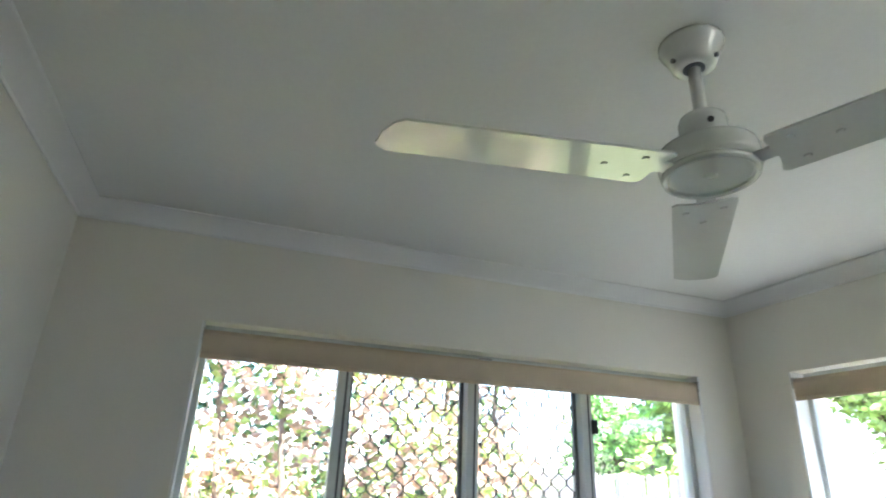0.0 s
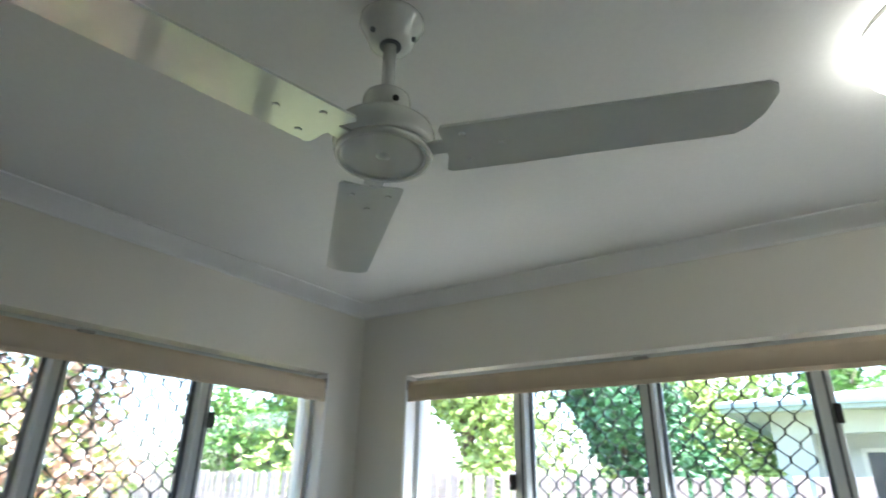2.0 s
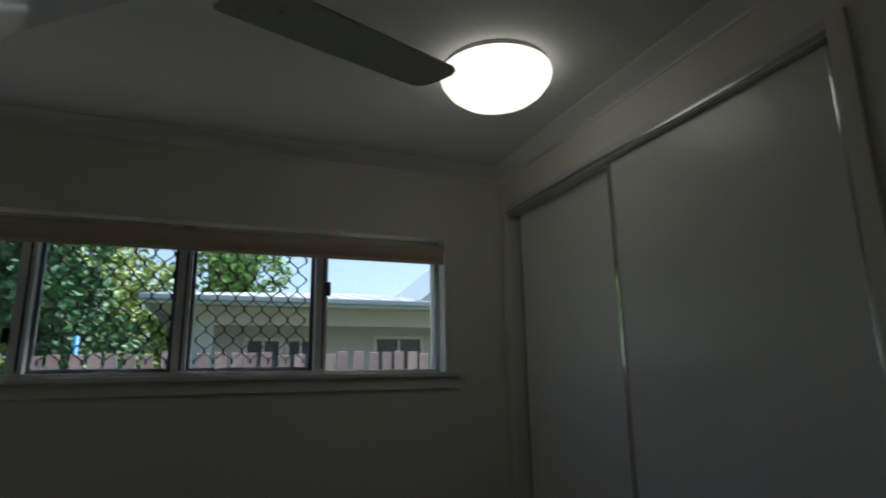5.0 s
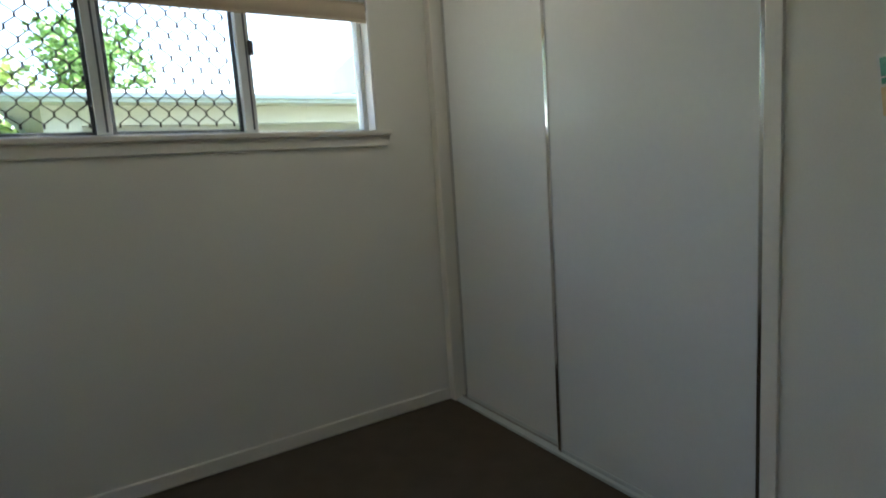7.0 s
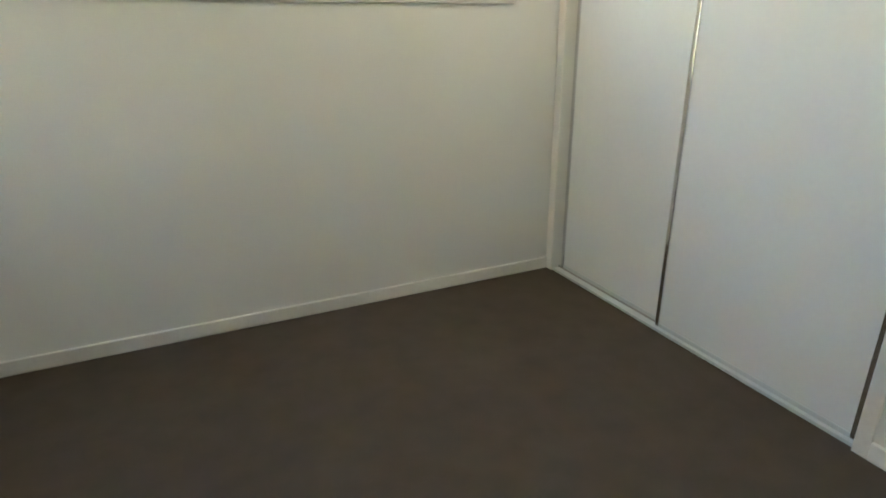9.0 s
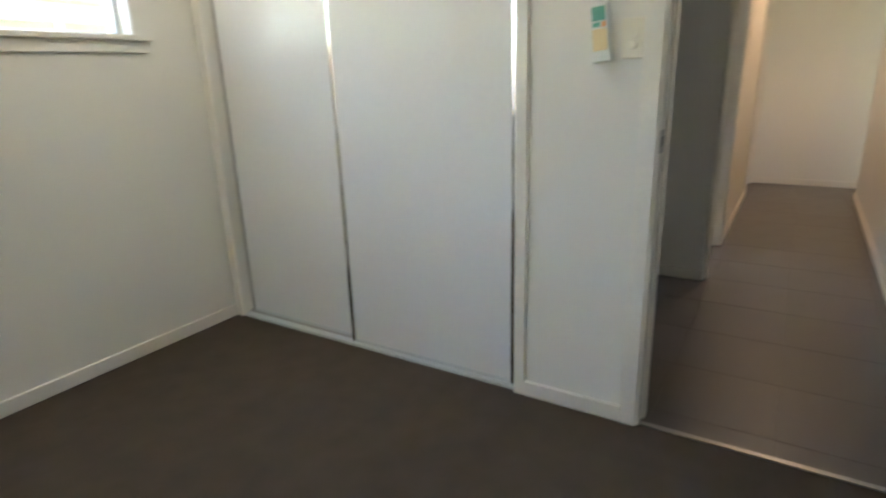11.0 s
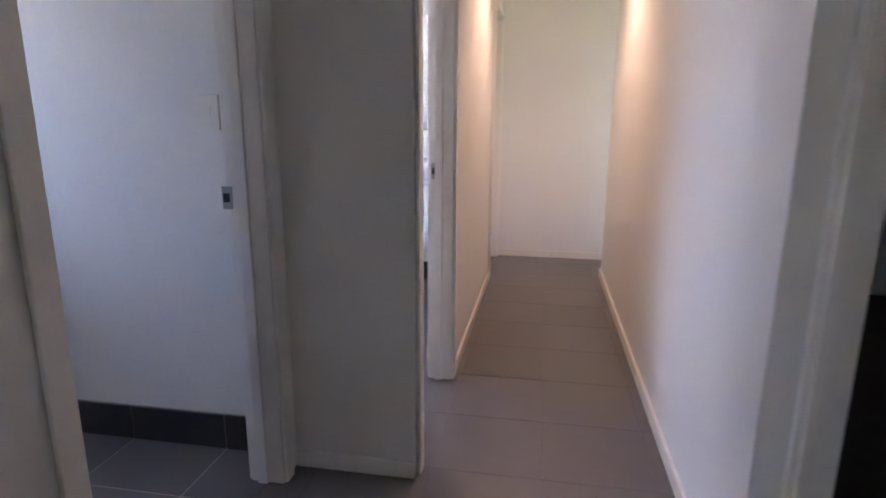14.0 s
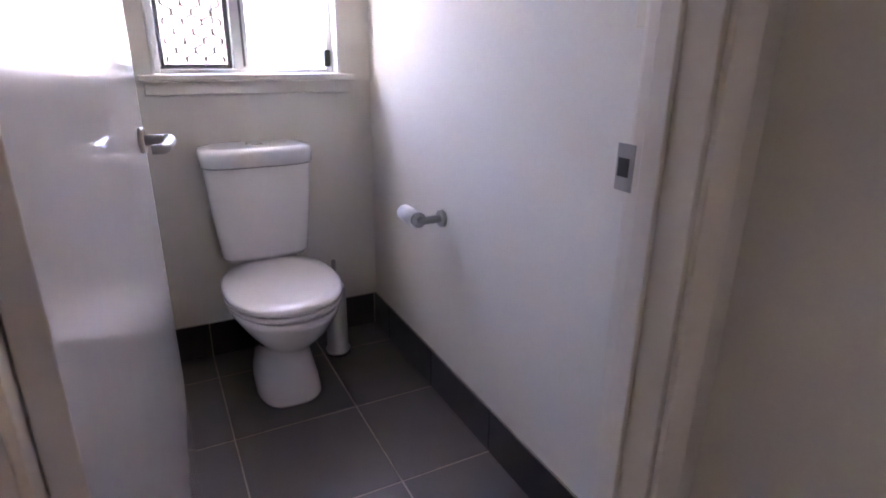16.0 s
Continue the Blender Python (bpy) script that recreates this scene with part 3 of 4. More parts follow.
# Black strip stands in for the shadow gap between the panel and its track.
part("foot_gap_shade", boxed(0.024, 0.04, -1.62, -0.82, 0.0145, 0.0158), M_BLACK, ward, "black strip painted in for the shadow gap under the door")
part("shelf", boxed(0.12, 0.6, -1.54, -0.01, 1.7, 1.72, 0.002), M_PANEL, ward)

# ---- ceiling fan ----
FX, FY, FZ = -1.385, -1.473, 2.070
fan = thing("ceiling_fan", (FX, FY, H), "white three-bladed ceiling fan standing still", "ceiling fan")
can = part("canopy", turned([(0.018, 2.328), (0.034, 2.326), (0.042, 2.332), (0.046, 2.344), (0.053, 2.360), (0.060, 2.372), (0.063, 2.378), (0.063, 2.3845)], FX, FY), M_FAN, fan)
part("rod_socket", turned([(0.020, 2.3245), (0.021, 2.3255), (0.021, 2.329)], FX, FY, 24), M_SCREEN, can, "dark opening round the rod")
for k in range(3):
    a = 2.1 * k + 0.4
    part("screw", tube(bmesh.new(), [(FX + 0.038 * math.cos(a), FY + 0.038 * math.sin(a), 2.338), (FX + 0.049 * math.cos(a), FY + 0.049 * math.sin(a), 2.336)], 0.005, 8), M_SCREEN, can)
part("rod", tube(bmesh.new(), [(FX, FY, 2.20), (FX, FY, 2.336)], 0.0125, 16), M_FAN, fan)
part("cup", turned([(0.0414, 2.1520), (0.0442, 2.1560), (0.0442, 2.1960), (0.0414, 2.2060), (0.0282, 2.2140), (0.0132, 2.2160)], FX, FY, 40), M_FAN, fan)
motor = part("motor_housing", turned([(0.0827, 2.0880), (0.0884, 2.0920), (0.0902, 2.1040), (0.0902, 2.1240), (0.0865, 2.1340), (0.0733, 2.1420), (0.0489, 2.1460), (0.0188, 2.1470)], FX, FY, 56), M_FAN, fan)
# Black ring stands in for the darkness of the open slit.
part("vent_slot", turned([(0.0404, 2.1472), (0.0409, 2.1480), (0.0409, 2.1515), (0.0376, 2.1520)], FX, FY, 56), M_BLACK, motor, "dark gap under the upper cup")
part("rim", turned([(0.0752, 2.0820), (0.0790, 2.0760), (0.0837, 2.0760), (0.0860, 2.0820), (0.0846, 2.0900), (0.0752, 2.0910)], FX, FY, 56), M_FAN, fan)
part("dish", turned([(0.0028, 2.0785), (0.0103, 2.0790), (0.0141, 2.0830), (0.0160, 2.0885), (0.0282, 2.0895), (0.0489, 2.0875), (0.0658, 2.0835), (0.0757, 2.0785), (0.0761, 2.0890)], FX, FY, 56), M_FAN, fan, "glossy concave cover with centre cap")
part("pull_hole", tube(bmesh.new(), [(FX + 0.040, FY - 0.022, 2.176), (FX + 0.0425, FY - 0.0235, 2.176)], 0.006, 10), M_BLACK, motor)


def fan_blade(angle):
    m = pose(FX, FY, FZ + 0.012, 0, 0, angle) @ pose(0, 0, 0, -4, 0, 0)
    bm = bmesh.new()
    outline = [(0.120, -0.060), (0.602, -0.058), (0.614, -0.050), (0.619, -0.034), (0.610, 0.010), (0.592, 0.042), (0.574, 0.055), (0.110, 0.066), (0.102, 0.058), (0.114, 0.020), (0.114, -0.050)]
    top = [bm.verts.new((x, y, 0.0022)) for x, y in outline]
    low = [bm.verts.new((x, y, -0.0022)) for x, y in outline]
    bm.faces.new(top)
    bm.faces.new(low[::-1])
    for k in range(len(outline)):
        bm.faces.new((top[k], low[k], low[(k + 1) % len(outline)], top[(k + 1) % len(outline)]))
    bmesh.ops.recalc_face_normals(bm, faces=bm.faces)
    bm.transform(m)
    b = part("blade", bm, M_FAN, fan, "white enamelled steel blade")
    bm = bmesh.new()
    box(bm, 0.06, 0.15, -0.018, 0.018, 0.003, 0.008, 0.002)
    box(bm, 0.14, 0.23, -0.04, 0.04, 0.0026, 0.006, 0.002)
    bm.transform(m)
    part("blade_iron", bm, M_FAN, b)
    for x, y in ((0.15, -0.035), (0.15, 0.038), (0.21, 0.0)):
        bm = tube(bmesh.new(), [(x, y, -0.0022), (x, y, -0.005)], [0.0065, 0.0045], 10)
        bm.transform(m)
        part("screw", bm, M_FAN, b)


for ang in (20.0, 140.0, 260.0):
    fan_blade(ang)

# ---- ceiling lamp and downlights ----
LX, LY = -0.465, -0.885
lamp = thing("ceiling_light", (LX, LY, H), "round opal glass ceiling light, switched on", "ceiling light")
part("base_ring", turned([(0.165, 2.3670), (0.172, 2.3690), (0.174, 2.3845)], LX, LY, 56), M_STEEL, lamp)
part("diffuser", turned([(0.012, 2.2530), (0.05, 2.2560), (0.09, 2.2650), (0.13, 2.2830), (0.158, 2.3050), (0.178, 2.3330), (0.184, 2.3530), (0.182, 2.3640), (0.164, 2.3670)], LX, LY, 56), M_LAMP, lamp, "glowing opal glass dome")
down = thing("downlight", (3.55, -2.53, H), "small recessed warm downlight in the hall ceiling", "downlight")
part("ring", turned([(0.032, 2.3760), (0.045, 2.3770), (0.048, 2.3845)], 3.55, -2.53, 32), M_CORN, down)
part("bulb", turned([(0.01, 2.3690), (0.024, 2.3710), (0.03, 2.3755)], 3.55, -2.53, 24), M_DOWN, down)

# ---- switches and remote ----
sw = thing("dimmer_switch", (0, -2.026, 1.29), "ivory wall plate with a round dimmer knob", "light switch")
part("plate", boxed(-0.009, -0.0005, -2.054, -1.988, 1.232, 1.346, 0.004, 2), M_SWITCH, sw)
part("knob", tube(bmesh.new(), [(-0.009, -2.023, 1.271), (-0.022, -2.023, 1.271), (-0.024, -2.023, 1.271)], [0.014, 0.013, 0.010], 20), M_SWITCH, sw)
part("button", tube(bmesh.new(), [(-0.009, -2.021, 1.306), (-0.013, -2.021, 1.306)], [0.012, 0.011], 18), M_SWITCH, sw)
sw2 = thing("light_switch", (1.69, -1.40, 1.24), "white single light switch on the toilet wall", "light switch")
part("plate", boxed(1.681, 1.6895, -1.435, -1.362, 1.185, 1.30, 0.003, 2), M_SWITCH, sw2)
part("rocker", boxed(1.678, 1.6812, -1.406, -1.392, 1.235, 1.26, 0.002), M_SWITCH, sw2)
rem = thing("remote_control", (0, -1.93, 1.3), "white air-conditioner remote leaning in its wall holder", "remote control")


def remote_piece(nm, y0, y1, z0, z1, x0, x1, mat, lab="", bev=0.003):
    bm = boxed(x0, x1, y0, y1, z0, z1, bev, 2)
    bm.transform(Matrix.Translation((0, -1.936, 1.229)) @ pose(0, 0, 0, -6.5, 0, 0) @ Matrix.Translation((0, 0, 0)))
    return part(nm, bm, mat, rem, lab)


remote_piece("body", -0.029, 0.029, 0.0, 0.165, -0.024, -0.004, M_REMOTE, "", 0.006)
remote_piece("display", -0.019, 0.021, 0.115, 0.155, -0.0252, -0.0235, M_GREENP, "green tinted display window", 0.0005)
remote_piece("keys", -0.002, 0.021, 0.098, 0.111, -0.0252, -0.0235, M_GREENP, "green button row", 0.0005)
remote_piece("key", -0.019, -0.006, 0.096, 0.112, -0.0252, -0.0235, M_ORANGE, "orange button", 0.0005)
remote_piece("cover", -0.021, 0.023, 0.03, 0.092, -0.0256, -0.0235, M_YELLOW, "yellowed lower cover", 0.0008)
remote_piece("holder", -0.031, 0.031, -0.004, 0.02, -0.0275, -0.001, M_REMOTE, "white wall holder", 0.004)

# ---- toilet room ----
TX = 1.222
wc = thing("toilet", (TX, -0.3, 0), "white ceramic close-coupled toilet with lid down", "toilet")
part("pedestal", loft(bmesh.new(), [(0.0, TX, -0.30, 0.108, 0.175, 3.0), (0.012, TX, -0.30, 0.112, 0.18, 3.0), (0.06, TX, -0.295, 0.105, 0.17, 2.8), (0.13, TX, -0.29, 0.092, 0.165, 2.6), (0.19, TX, -0.30, 0.088, 0.18, 2.4), (0.24, TX, -0.325, 0.105, 0.21, 2.3), (0.30, TX, -0.36, 0.145, 0.245, 2.2), (0.355, TX, -0.375, 0.172, 0.262, 2.2), (0.385, TX, -0.38, 0.178, 0.266, 2.2)]), M_CERAMIC, wc)
part("seat", loft(bmesh.new(), [(0.386, TX, -0.385, 0.176, 0.246, 2.25), (0.389, TX, -0.385, 0.184, 0.252, 2.25), (0.400, TX, -0.385, 0.186, 0.254, 2.25), (0.404, TX, -0.385, 0.182, 0.25, 2.25)]), M_SEAT, wc)
lid = part("lid", loft(bmesh.new(), [(0.406, TX, -0.385, 0.178, 0.246, 2.25), (0.409, TX, -0.385, 0.185, 0.252, 2.25), (0.421, TX, -0.385, 0.185, 0.252, 2.25), (0.428, TX, -0.385, 0.176, 0.243, 2.25), (0.431, TX, -0.385, 0.14, 0.20, 2.25)]), M_SEAT, wc)
for dx in (-0.07, 0.07):
    part("seat_hinge", tube(bmesh.new(), [(TX + dx - 0.018, -0.155, 0.405), (TX + dx + 0.018, -0.155, 0.405)], 0.011, 12), M_CHROME, wc)
part("cistern", loft(bmesh.new(), [(0.43, TX, -0.098, 0.140, 0.075, 4.5), (0.45, TX, -0.10, 0.152, 0.088, 4.5), (0.60, TX, -0.102, 0.168, 0.094, 4.5), (0.765, TX, -0.104, 0.178, 0.098, 4.5)]), M_CERAMIC, wc)
cl = part("cistern_lid", loft(bmesh.new(), [(0.768, TX, -0.104, 0.180, 0.099, 4.0), (0.772, TX, -0.105, 0.186, 0.103, 4.0), (0.812, TX, -0.105, 0.188, 0.104, 4.0), (0.824, TX, -0.105, 0.182, 0.099, 4.0), (0.829, TX, -0.105, 0.15, 0.075, 4.0)]), M_CERAMIC, wc)
part("flush_button", turned([(0.030, 0.826), (0.030, 0.833), (0.026, 0.835)], TX, -0.105, 24), M_CHROME, cl, "chrome dual flush button")
tube_bm = tube(bmesh.new(), [(1.375, -0.03, 0.14), (1.378, -0.045, 0.18), (1.372, -0.05, 0.28), (1.34, -0.06, 0.40), (1.32, -0.07, 0.44)], 0.006, 8)
part("supply_hose", tube_bm, M_STEEL, wc, "braided steel supply hose")
part("stop_tap", tube(bmesh.new(), [(1.375, -0.018, 0.14), (1.375, -0.06, 0.14)], [0.011, 0.014], 12), M_CHROME, wc)

brush = thing("toilet_brush", (1.455, -0.185, 0), "brushed steel toilet brush holder beside the toilet", "toilet brush")
part("holder", turned([(0.047, 0.002), (0.048, 0.02), (0.041, 0.026), (0.041, 0.27), (0.037, 0.276)], 1.455, -0.185, 32), M_STEEL, brush)
part("rim", turned([(0.050, 0.001), (0.051, 0.012), (0.046, 0.018)], 1.455, -0.185, 32), M_CHROME, brush)
part("cap", turned([(0.040, 0.277), (0.038, 0.284), (0.012, 0.288)], 1.455, -0.185, 32), M_STEEL, brush)
part("handle", tube(bmesh.new(), [(1.455, -0.185, 0.286), (1.455, -0.185, 0.385), (1.455, -0.185, 0.392)], [0.008, 0.008, 0.005], 12), M_STEEL, brush)

hold = thing("toilet_roll_holder", (1.69, -0.610, 0.645), "chrome wall arm with a nearly empty paper roll", "toilet roll holder")
part("rose", tube(bmesh.new(), [(1.6895, -0.630, 0.645), (1.677, -0.630, 0.645)], [0.028, 0.026], 20), M_STEEL, hold)
part("arm", tube(bmesh.new(), [(1.677, -0.630, 0.645), (1.625, -0.630, 0.645), (1.615, -0.625, 0.645), (1.611, -0.615, 0.645), (1.611, -0.500, 0.645)], [0.013, 0.012, 0.012, 0.011, 0.010], 14), M_STEEL, hold)
part("end_stop", tube(bmesh.new(), [(1.611, -0.622, 0.645), (1.611, -0.608, 0.645)], 0.024, 18), M_STEEL, hold)
roll = bmesh.new()
tube(roll, [(1.611, -0.605, 0.642), (1.611, -0.505, 0.642)], 0.026, 24)
single("toilet_roll", roll, M_PAPER, "thin white toilet paper roll on its arm", "toilet roll")

# ---- bathroom glimpse ----
van = thing("vanity", (3.9, -1.5, 0.35), "white wall-hung bathroom vanity with basin", "vanity")
part("cabinet", boxed(3.68, 4.13, -1.98, -0.9, 0.35, 0.80, 0.004), M_PANEL, van)
part("drawer_front", boxed(3.662, 3.679, -1.975, -1.45, 0.585, 0.795, 0.003), M_PANEL, van)
part("drawer_front", boxed(3.662, 3.679, -1.975, -1.45, 0.36, 0.578, 0.003), M_PANEL, van)
part("worktop", boxed(3.65, 4.135, -1.985, -0.88, 0.802, 0.83, 0.004), M_CERAMIC, van)
part("basin", loft(bmesh.new(), [(0.83, 3.88, -1.55, 0.17, 0.24, 4.0), (0.93, 3.88, -1.55, 0.20, 0.27, 4.0), (0.95, 3.88, -1.55, 0.20, 0.27, 4.0), (0.945, 3.88, -1.55, 0.18, 0.25, 4.0), (0.86, 3.88, -1.55, 0.15, 0.2, 4.0)]), M_CERAMIC, van)
part("tap", tube(bmesh.new(), [(4.09, -1.75, 0.83), (4.09, -1.75, 1.03), (4.07, -1.75, 1.05), (3.93, -1.75, 1.05), (3.92, -1.75, 1.03)], 0.014, 14), M_CHROME, van, "chrome basin mixer tap")
mir = thing("mirror", (4.13, -1.45, 1.2), "frameless mirror above the bathroom vanity", "mirror")
part("silvering", boxed(4.128, 4.136, -1.97, -0.9, 1.15, 1.95, 0.002), material("mirror_silver", (0.86, 0.88, 0.88), 0.03, metal=1.0, vary=0.0, bump=0.0), mir)
tw = sliding_window("window_4", "x", 2.0, 3.6, 1.1, 2.05, 0.085, 0.0, (2.8,), (), "aluminium bathroom window", [])
sock = thing("power_point", (4.35, -4.9, 0.3), "white double power point on the wall", "power point")
part("plate", boxed(4.339, 4.3495, -4.97, -4.85, 0.27, 0.345, 0.003), M_SWITCH, sock)

# ---- outside ----
GZ = -0.25
structure("ground", boxed(-400, 400, -400, 400, GZ - 0.5, GZ), M_GROUND, "patchy green lawn and soil outside", "ground")


# Unseen pale slabs, added to bounce sunlight through the windows onto the ceilings.
structure("bounce_paving_north", boxed(-4.0, 6.0, 0.2, 2.6, GZ - 0.02, GZ + 0.012, 0.004), M_PAVE, "unseen pale paving added to bounce sunlight into the north windows", "pavement")
structure("bounce_paving_west", boxed(-4.3, -2.99, -6.5, 0.19, GZ - 0.02, GZ + 0.012, 0.004), M_PAVE, "unseen pale paving added to bounce sunlight into the west window", "pavement")


def leaves(count, place, size, seed, lean=0.0):
    """Many small folded leaves, as one mesh. place(rng) gives a centre."""
    rng = np.random.default_rng(seed)
    verts, faces = [], []
    for _ in range(count):
        c = np.array(place(rng))
        d = rng.normal(size=3)
        d[2] = d[2] * 0.6 - lean
        d /= np.linalg.norm(d)
        s = np.cross(d, rng.normal(size=3))
        s /= np.linalg.norm(s) + 1e-6
        n = np.cross(d, s)
        L = size * rng.uniform(0.6, 1.25)
        W = L * rng.uniform(0.28, 0.42)
        k = len(verts)
        verts += [tuple(c), tuple(c + d * L * 0.45 + s * W + n * W * 0.3), tuple(c + d * L), tuple(c + d * L * 0.45 - s * W + n * W * 0.3), tuple(c + d * L * 0.5)]
        faces += [(k, k + 1, k + 4), (k + 1, k + 2, k + 4), (k + 4, k + 2, k + 3), (k, k + 4, k + 3)]
    return verts, faces


def foliage(name, count, place, size, seed, mat, parent, label=""):
    v, f = leaves(count, place, size, seed)
    me = bpy.data.meshes.new(name)
    b = BASE[parent]
    me.from_pydata([(x - b[0], y - b[1], z - b[2]) for x, y, z in v], [], f)
    me.materials.append(mat)
    ob = new(name, me)
    ob.parent = parent
    BASE[ob] = b
    return tagged(ob, label, kind="stuff")


def tree(x, y, height, spread, count, size, seed, mat, label, crown_from=0.25, name="tree"):
    """A tapered trunk, forking limbs and a crown of leaf clumps with gaps."""
    rng = np.random.default_rng(seed)
    t = thing(name, (x, y, GZ), label, "tree", "garden trees")
    bm = bmesh.new()
    top = height * 0.7
    tube(bm, [(x, y, GZ - 0.1), (x + 0.1, y, GZ + top * 0.35), (x - 0.05, y + 0.1, GZ + top * 0.7), (x, y, GZ + top)], [0.16, 0.12, 0.09, 0.03], 10)
    clumps = []
    for i in range(16):
        a = rng.uniform(0, 2 * math.pi)
        h = GZ + height * rng.uniform(crown_from, 0.95)
        r = spread * rng.uniform(0.35, 1.0) * (1.0 if h < GZ + height * 0.65 else 0.6)
        tip = (x + r * math.cos(a), y + r * math.sin(a), h)
        root = GZ + min(top * 0.9, max(0.3, (h - GZ) * 0.6))
        mid = ((x + tip[0]) / 2, (y + tip[1]) / 2, (root + h) / 2 + 0.15)
        tube(bm, [(x, y, root), mid, tip], [0.055, 0.035, 0.012], 7)
        clumps.append((tip, spread * rng.uniform(0.28, 0.5)))
        clumps.append((mid, spread * rng.uniform(0.2, 0.36)))
    part("trunk", bm, M_BARK, t)

    def place(g):
        c, r = clumps[g.integers(len(clumps))]
        v = g.normal(size=3)
        v *= r * g.uniform(0.55, 1.0) / np.linalg.norm(v)
        return c[0] + v[0], c[1] + v[1], max(c[2] + v[2] * 0.8, GZ + 0.1)
    foliage("crown", count, place, size, seed + 1, mat, t)
    return t


hedge = thing("hedge", (-4.9, -2.2, GZ), "tall dense hedge with green and bronze leaves", "hedge")
hb = bmesh.new()
for i in range(12):
    yy = -4.8 + i * 0.42
    tube(hb, [(-4.95, yy, GZ - 0.05), (-4.9, yy + 0.1, 0.9), (-5.0, yy - 0.05, 2.0), (-4.95, yy, 3.0)], [0.04, 0.03, 0.02, 0.008], 7)
part("stems", hb, M_BARK, hedge)


def hedge_place(g):
    y, z = g.uniform(-5.2, 0.05), g.uniform(GZ + 0.1, 3.6)
    x = -4.75 + 0.2 * math.sin(y * 3.1 + z) * math.sin(z * 2.7) - abs(g.normal()) * 0.22
    return x, y + 0.12 * math.sin(z * 5), z


foliage("green_foliage", 7000, hedge_place, 0.09, 11, M_LEAFY, hedge)
foliage("bronze_foliage", 13000, hedge_place, 0.09, 12, M_LEAFP, hedge, "bronze and pink young leaves")
# Same leaves set further in, the hedge's inner shade put into their dark colour.
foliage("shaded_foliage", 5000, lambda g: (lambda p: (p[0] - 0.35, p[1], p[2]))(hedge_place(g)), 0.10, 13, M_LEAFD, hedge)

tree(-3.5, 6.4, 4.2, 1.45, 13000, 0.14, 21, M_LEAFD, "dense dark green garden tree behind the fence", 0.15)
tree(-7.6, 8.5, 6.0, 2.4, 8000, 0.18, 31, M_LEAFY, "sunlit yellow-green leafy tree behind the fence")
tree(-10.5, 6.5, 5.5, 2.3, 8000, 0.18, 41, M_LEAFY, "yellow-green leafy tree beyond the fence")
tree(-10.5, 4.9, 3.6, 1.2, 5000, 0.12, 51, M_LEAF, "young green tree behind the fence", 0.2)
tree(-14.0, 10.0, 8.0, 3.2, 8000, 0.25, 61, M_LEAF, "tall green tree in the distance")
tree(-5.5, 16.0, 7.5, 3.0, 7000, 0.25, 71, M_LEAFY, "tall light green tree behind the neighbouring house")
tree(-1.2, 17.5, 6.6, 2.6, 6000, 0.25, 81, M_LEAF, "green treetop above the neighbouring roof")
tree(-2.2, 8.2, 2.3, 0.7, 2500, 0.12, 91, M_LEAFY, "small yellow-green shrub before the house", 0.2)

# neighbouring house: a rendered corner, a beam under the eaves and a porch wall set back in shade
HX0, HY = -1.95, 9.2
PY = HY + 1.4
house = thing("neighbour_house", (3, HY, GZ), "pale rendered neighbouring house with metal roof", "house")
part("corner_wall", boxed(HX0, HX0 + 0.55, HY, PY, GZ, 2.70), M_RENDER, house)
part("beam", boxed(HX0 + 0.55, 12.0, HY, HY + 0.2, 2.36, 2.70, 0.01), M_RENDER, house)
OPEN = [(-0.75, -0.02, 1.15, 2.16), (0.12, 0.7, 1.15, 2.16), (2.1, 3.25, 1.35, 2.22), (5.4, 6.3, 1.4, 2.2)]
part("porch_wall", wall_x(bmesh.new(), HX0, 12.0, PY, PY + 0.2, GZ, 2.70, OPEN), M_RENDER, house)
part("side_wall", boxed(HX0, HX0 + 0.2, PY + 0.2, HY + 8, GZ, 2.70), M_RENDER, house)
for xx in (3.9, 8.2):
    part("porch_post", boxed(xx, xx + 0.12, HY + 0.02, HY + 0.14, GZ, 2.36, 0.008), M_RENDER, house)
part("fascia", boxed(HX0 - 0.6, 12.6, HY - 0.9, HY - 0.86, 2.64, 2.80, 0.01), M_FASCIA, house, "blue-grey metal gutter and fascia")
part("gutter", boxed(HX0 - 0.64, 12.6, HY - 1.0, HY - 0.903, 2.70, 2.795, 0.02), M_FASCIA, house)
part("side_fascia", boxed(HX0 - 0.6, HX0 - 0.56, HY - 0.86, HY + 8, 2.64, 2.80, 0.01), M_FASCIA, house)
part("soffit", boxed(HX0 - 0.56, 12.6, HY - 0.86, PY, 2.702, 2.72), M_RENDER, house)
rb = bmesh.new()
x0, x1, y0, y1, zr, zt = HX0 - 0.65, 12.65, HY - 0.95, HY + 8.2, 2.805, 3.55
v = [rb.verts.new(p) for p in ((x0, y0, zr), (x1, y0, zr), (x1, y1, zr), (x0, y1, zr), (x0 + 4.2, (y0 + y1) / 2, zt), (x1 - 1, (y0 + y1) / 2, zt))]
for q in ((0, 1, 5, 4), (1, 2, 5), (2, 3, 4, 5), (3, 0, 4), (3, 2, 1, 0)):
    rb.faces.new([v[i] for i in q])
roof_part = part("roof", rb, M_ROOF, house)
for i in range(34):
    xx = x0 + 0.2 + i * 0.4
    rise = (zt - zr) / ((y1 - y0) / 2)
    run = min((y1 - y0) / 2, (xx - x0) * (y1 - y0) / 2 / 4.2)
    part("roof_rib", tube(bmesh.new(), [(xx, y0, zr + 0.008), (xx, y0 + run, zr + run * rise + 0.008)], 0.014, 5), M_ROOF, roof_part)
gb = bmesh.new()
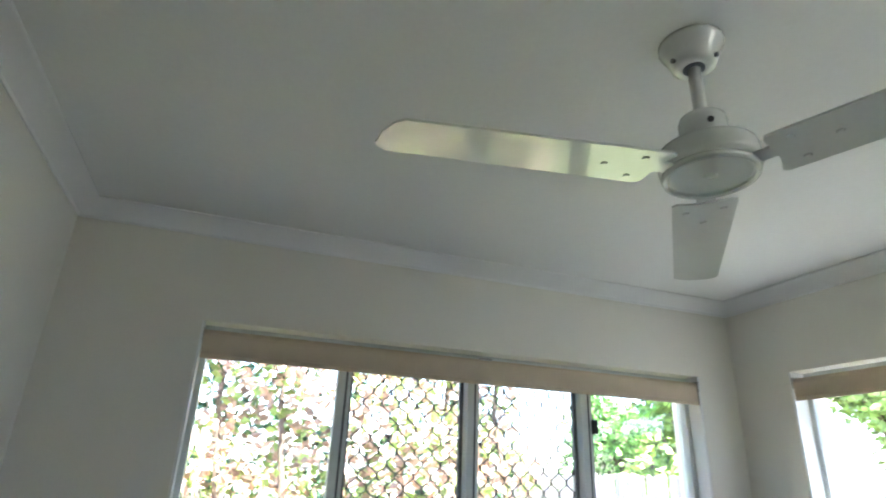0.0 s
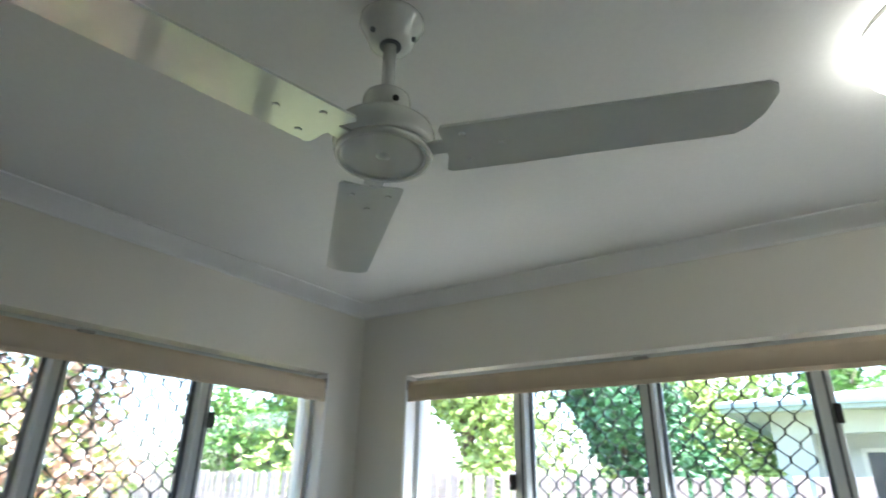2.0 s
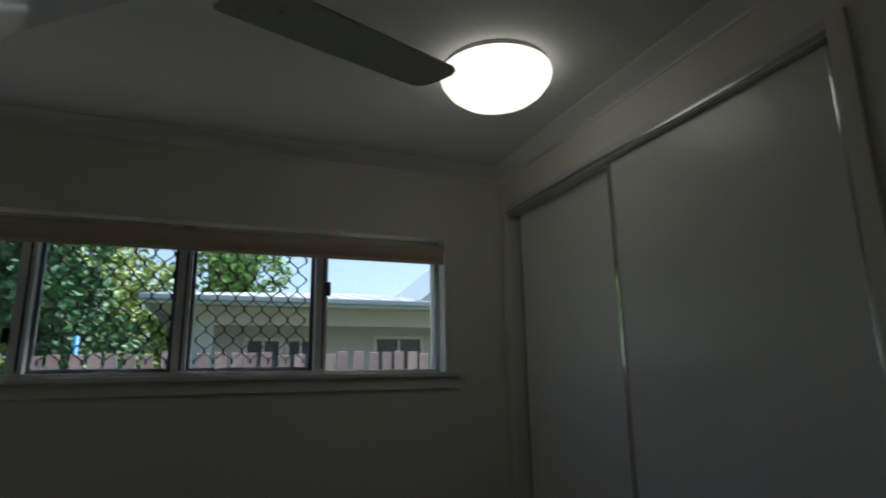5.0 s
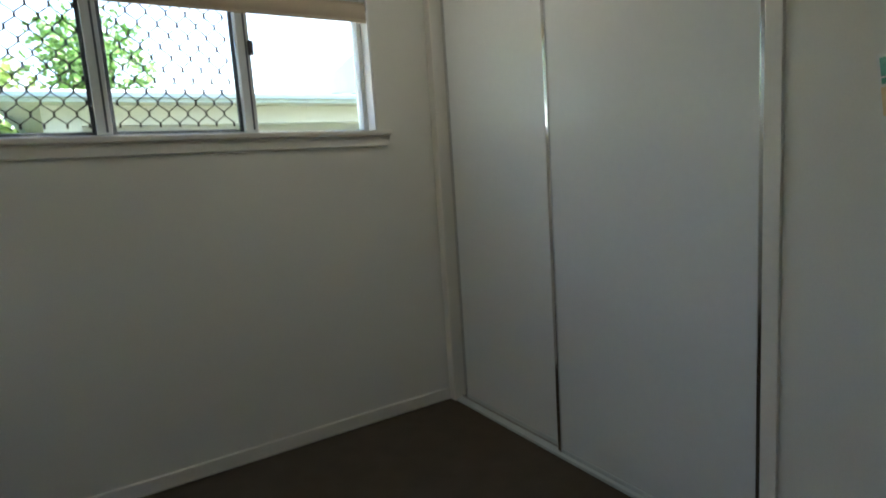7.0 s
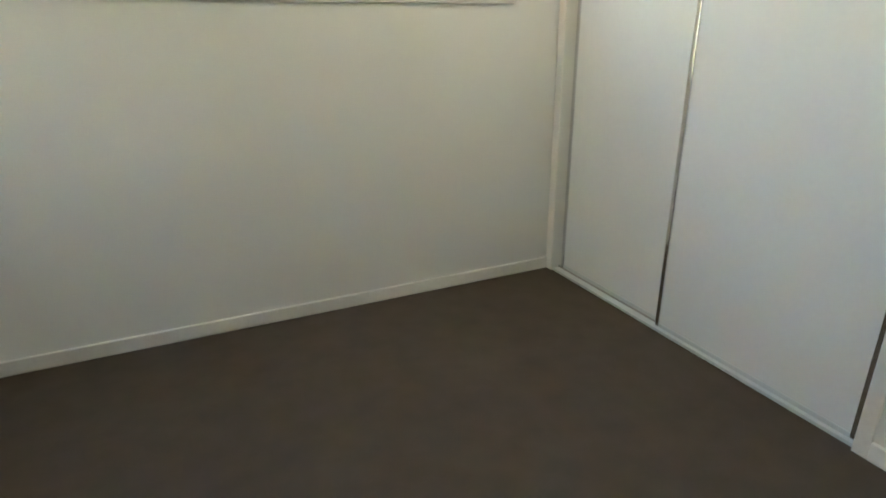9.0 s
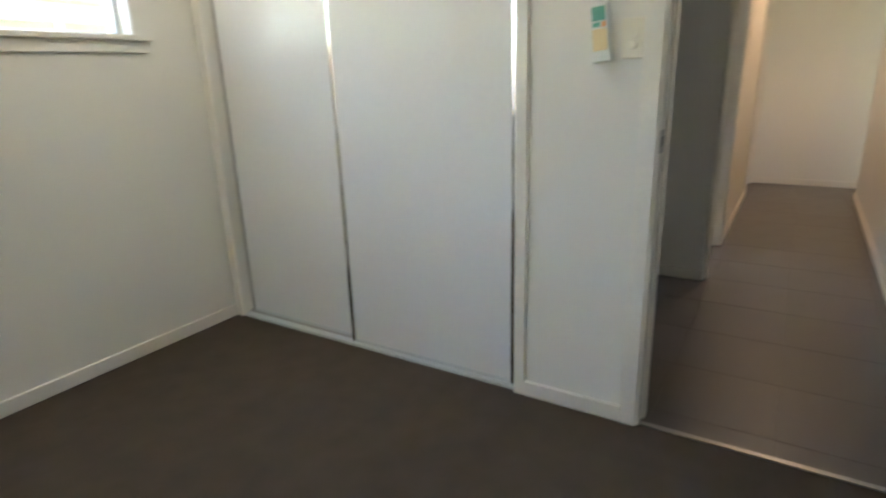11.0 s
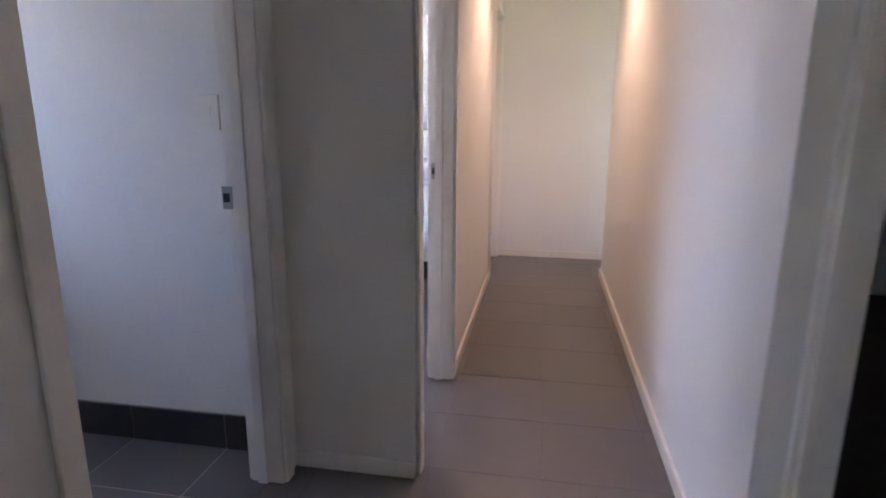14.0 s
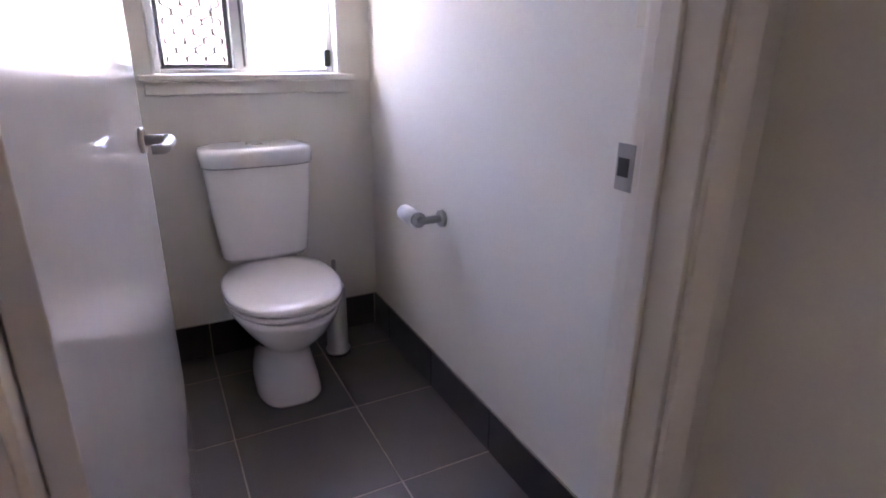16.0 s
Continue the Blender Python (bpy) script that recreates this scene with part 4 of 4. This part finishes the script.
g = [gb.verts.new(p) for p in ((2.55, HY - 0.6, 2.88), (7.0, HY - 0.6, 2.88), (4.8, HY - 0.6, 4.75), (2.55, HY + 4, 2.88), (7.0, HY + 4, 2.88), (4.8, HY + 4, 4.75))]
for q in ((0, 1, 2), (3, 5, 4), (0, 2, 5, 3), (1, 4, 5, 2), (0, 3, 4, 1)):
    gb.faces.new([g[i] for i in q])
part("gable", gb, M_FASCIA, house, "blue-grey gable end over the porch")
for a, b, lo, hi in OPEN:
    w = part("window", boxed(a, b, PY + 0.06, PY + 0.07, lo, hi), M_DGLASS, house, "dark window glass")
    for u0, u1, z0, z1 in ((a - 0.04, a + 0.04, lo - 0.04, hi + 0.04), (b - 0.04, b + 0.04, lo - 0.04, hi + 0.04), (a, b, lo - 0.04, lo + 0.03), (a, b, hi - 0.03, hi + 0.04), ((a + b) / 2 - 0.025, (a + b) / 2 + 0.025, lo, hi)):
        part("frame", boxed(u0, u1, PY - 0.02, PY + 0.055, z0, z1, 0.004), M_CORN, w)

post = single("garden_post", tube(bmesh.new(), [(-2.55, 4.0, GZ), (-2.55, 4.0, 1.80)], 0.022, 14), M_BLUE, "blue plastic post behind the fence", "post")

# paling fence
fence = thing("paling_fence", (-3.5, 3.6, GZ), "weathered grey-brown timber paling fence with gaps", "fence")
rng = random.Random(5)
for zz in (0.35, 1.25):
    part("rail", boxed(-16, 9, 3.625, 3.665, zz, zz + 0.085, 0.004), M_FENCE, fence)
for i in range(12):
    part("post", boxed(-15.4 + i * 2.1, -15.3 + i * 2.1, 3.665, 3.75, GZ - 0.1, 1.5, 0.006), M_FENCE, fence)
pal = []
for k in range(4):
    bm = boxed(-0.051 - 0.002 * k, 0.051, -0.008, 0.008, 0, 1.84 + 0.012 * k, 0.004, 1)
    me = bpy.data.meshes.new("paling")
    bm.to_mesh(me)
    bm.free()
    me.materials.append(M_FENCE)
    pal.append(me)
for i in range(164):
    ob = new("paling", pal[rng.randrange(4)])
    ob.parent = fence
    ob.location = (-16 + i * 0.152 + rng.uniform(-0.008, 0.008) + 3.5, 0.014, 0.02 + rng.uniform(-0.012, 0.012))
    ob.rotation_euler = (0, radians(rng.uniform(-0.7, 0.7)), 0)

# ---- tiles ----
TILE_MESH = {}


def tile_mesh(w, d, h, mat):
    key = (round(w, 3), round(d, 3), round(h, 3), mat.name)
    if key not in TILE_MESH:
        bm = boxed(0, key[0], 0, key[1], 0, key[2], 0.0015, 1)
        me = bpy.data.meshes.new("tile")
        bm.to_mesh(me)
        bm.free()
        me.materials.append(mat)
        TILE_MESH[key] = me
    return TILE_MESH[key]


def lay_tiles(parent, x0, x1, y0, y1, ox, oy, mat, size=0.393, joint=0.004, skip=None):
    i0, i1 = math.floor((x0 - ox) / size), math.ceil((x1 - ox) / size)
    j0, j1 = math.floor((y0 - oy) / size), math.ceil((y1 - oy) / size)
    for i in range(i0, i1):
        for j in range(j0, j1):
            a, b = max(ox + i * size + joint / 2, x0), min(ox + (i + 1) * size - joint / 2, x1)
            c, d = max(oy + j * size + joint / 2, y0), min(oy + (j + 1) * size - joint / 2, y1)
            if b - a < 0.02 or d - c < 0.02 or (skip and skip((a + b) / 2, (c + d) / 2)):
                continue
            ob = new("tile", tile_mesh(b - a, d - c, 0.009, mat))
            ob.parent = parent
            ob.location = (a, c, -0.009 + rng.uniform(-0.0003, 0.0003))


lay_tiles(floor_hall, 0.03, 5.06, -3.09, -1.605, 1.31, -2.535, M_TILE, joint=0.0014, skip=lambda x, y: x > 2.5 and y > -1.9)
lay_tiles(floor_toilet, 0.72, 1.69, -1.60, 0.0, 1.005, -0.57, M_TILE, joint=0.0042)
lay_tiles(floor_bath, 1.865, 4.14, -2.0, -0.0, 1.95, -0.57, M_TILE)

skirt = structure("skirting_tiles", boxed(1.6855, 1.6895, -1.53, 0, 0.0, 0.142), M_GROUT, "charcoal skirting tiles along the toilet walls", "skirting board")
part("backing", boxed(0.725, 1.684, -0.0045, -0.0005, 0.0, 0.142), M_GROUT, skirt)
for k in range(-5, 1):
    a, b = max(-0.57 + 0.393 * (k + 0) + 0.002, -1.53), min(-0.57 + 0.393 * (k + 1) - 0.002, -0.008)
    if b - a > 0.02:
        part("tile", boxed(1.679, 1.6856, a, b, 0.001, 0.140, 0.0015, 1), M_SKIRT, skirt)
a, b = -0.57 + 0.393 + 0.002, -0.008
part("tile", boxed(1.679, 1.6856, a, b, 0.001, 0.140, 0.0015, 1), M_SKIRT, skirt)
for k in range(-1, 2):
    a, b = max(1.005 + 0.393 * k + 0.002, 0.725), min(1.005 + 0.393 * (k + 1) - 0.002, 1.675)
    part("tile", boxed(a, b, -0.010, -0.0044, 0.001, 0.140, 0.0015, 1), M_SKIRT, skirt)
skb = structure("skirting_tiles_bath", boxed(4.128, 4.1395, -1.99, -0.02, 0.0, 0.14, 0.002), M_SKIRT, "charcoal skirting tiles under the vanity", "skirting board")
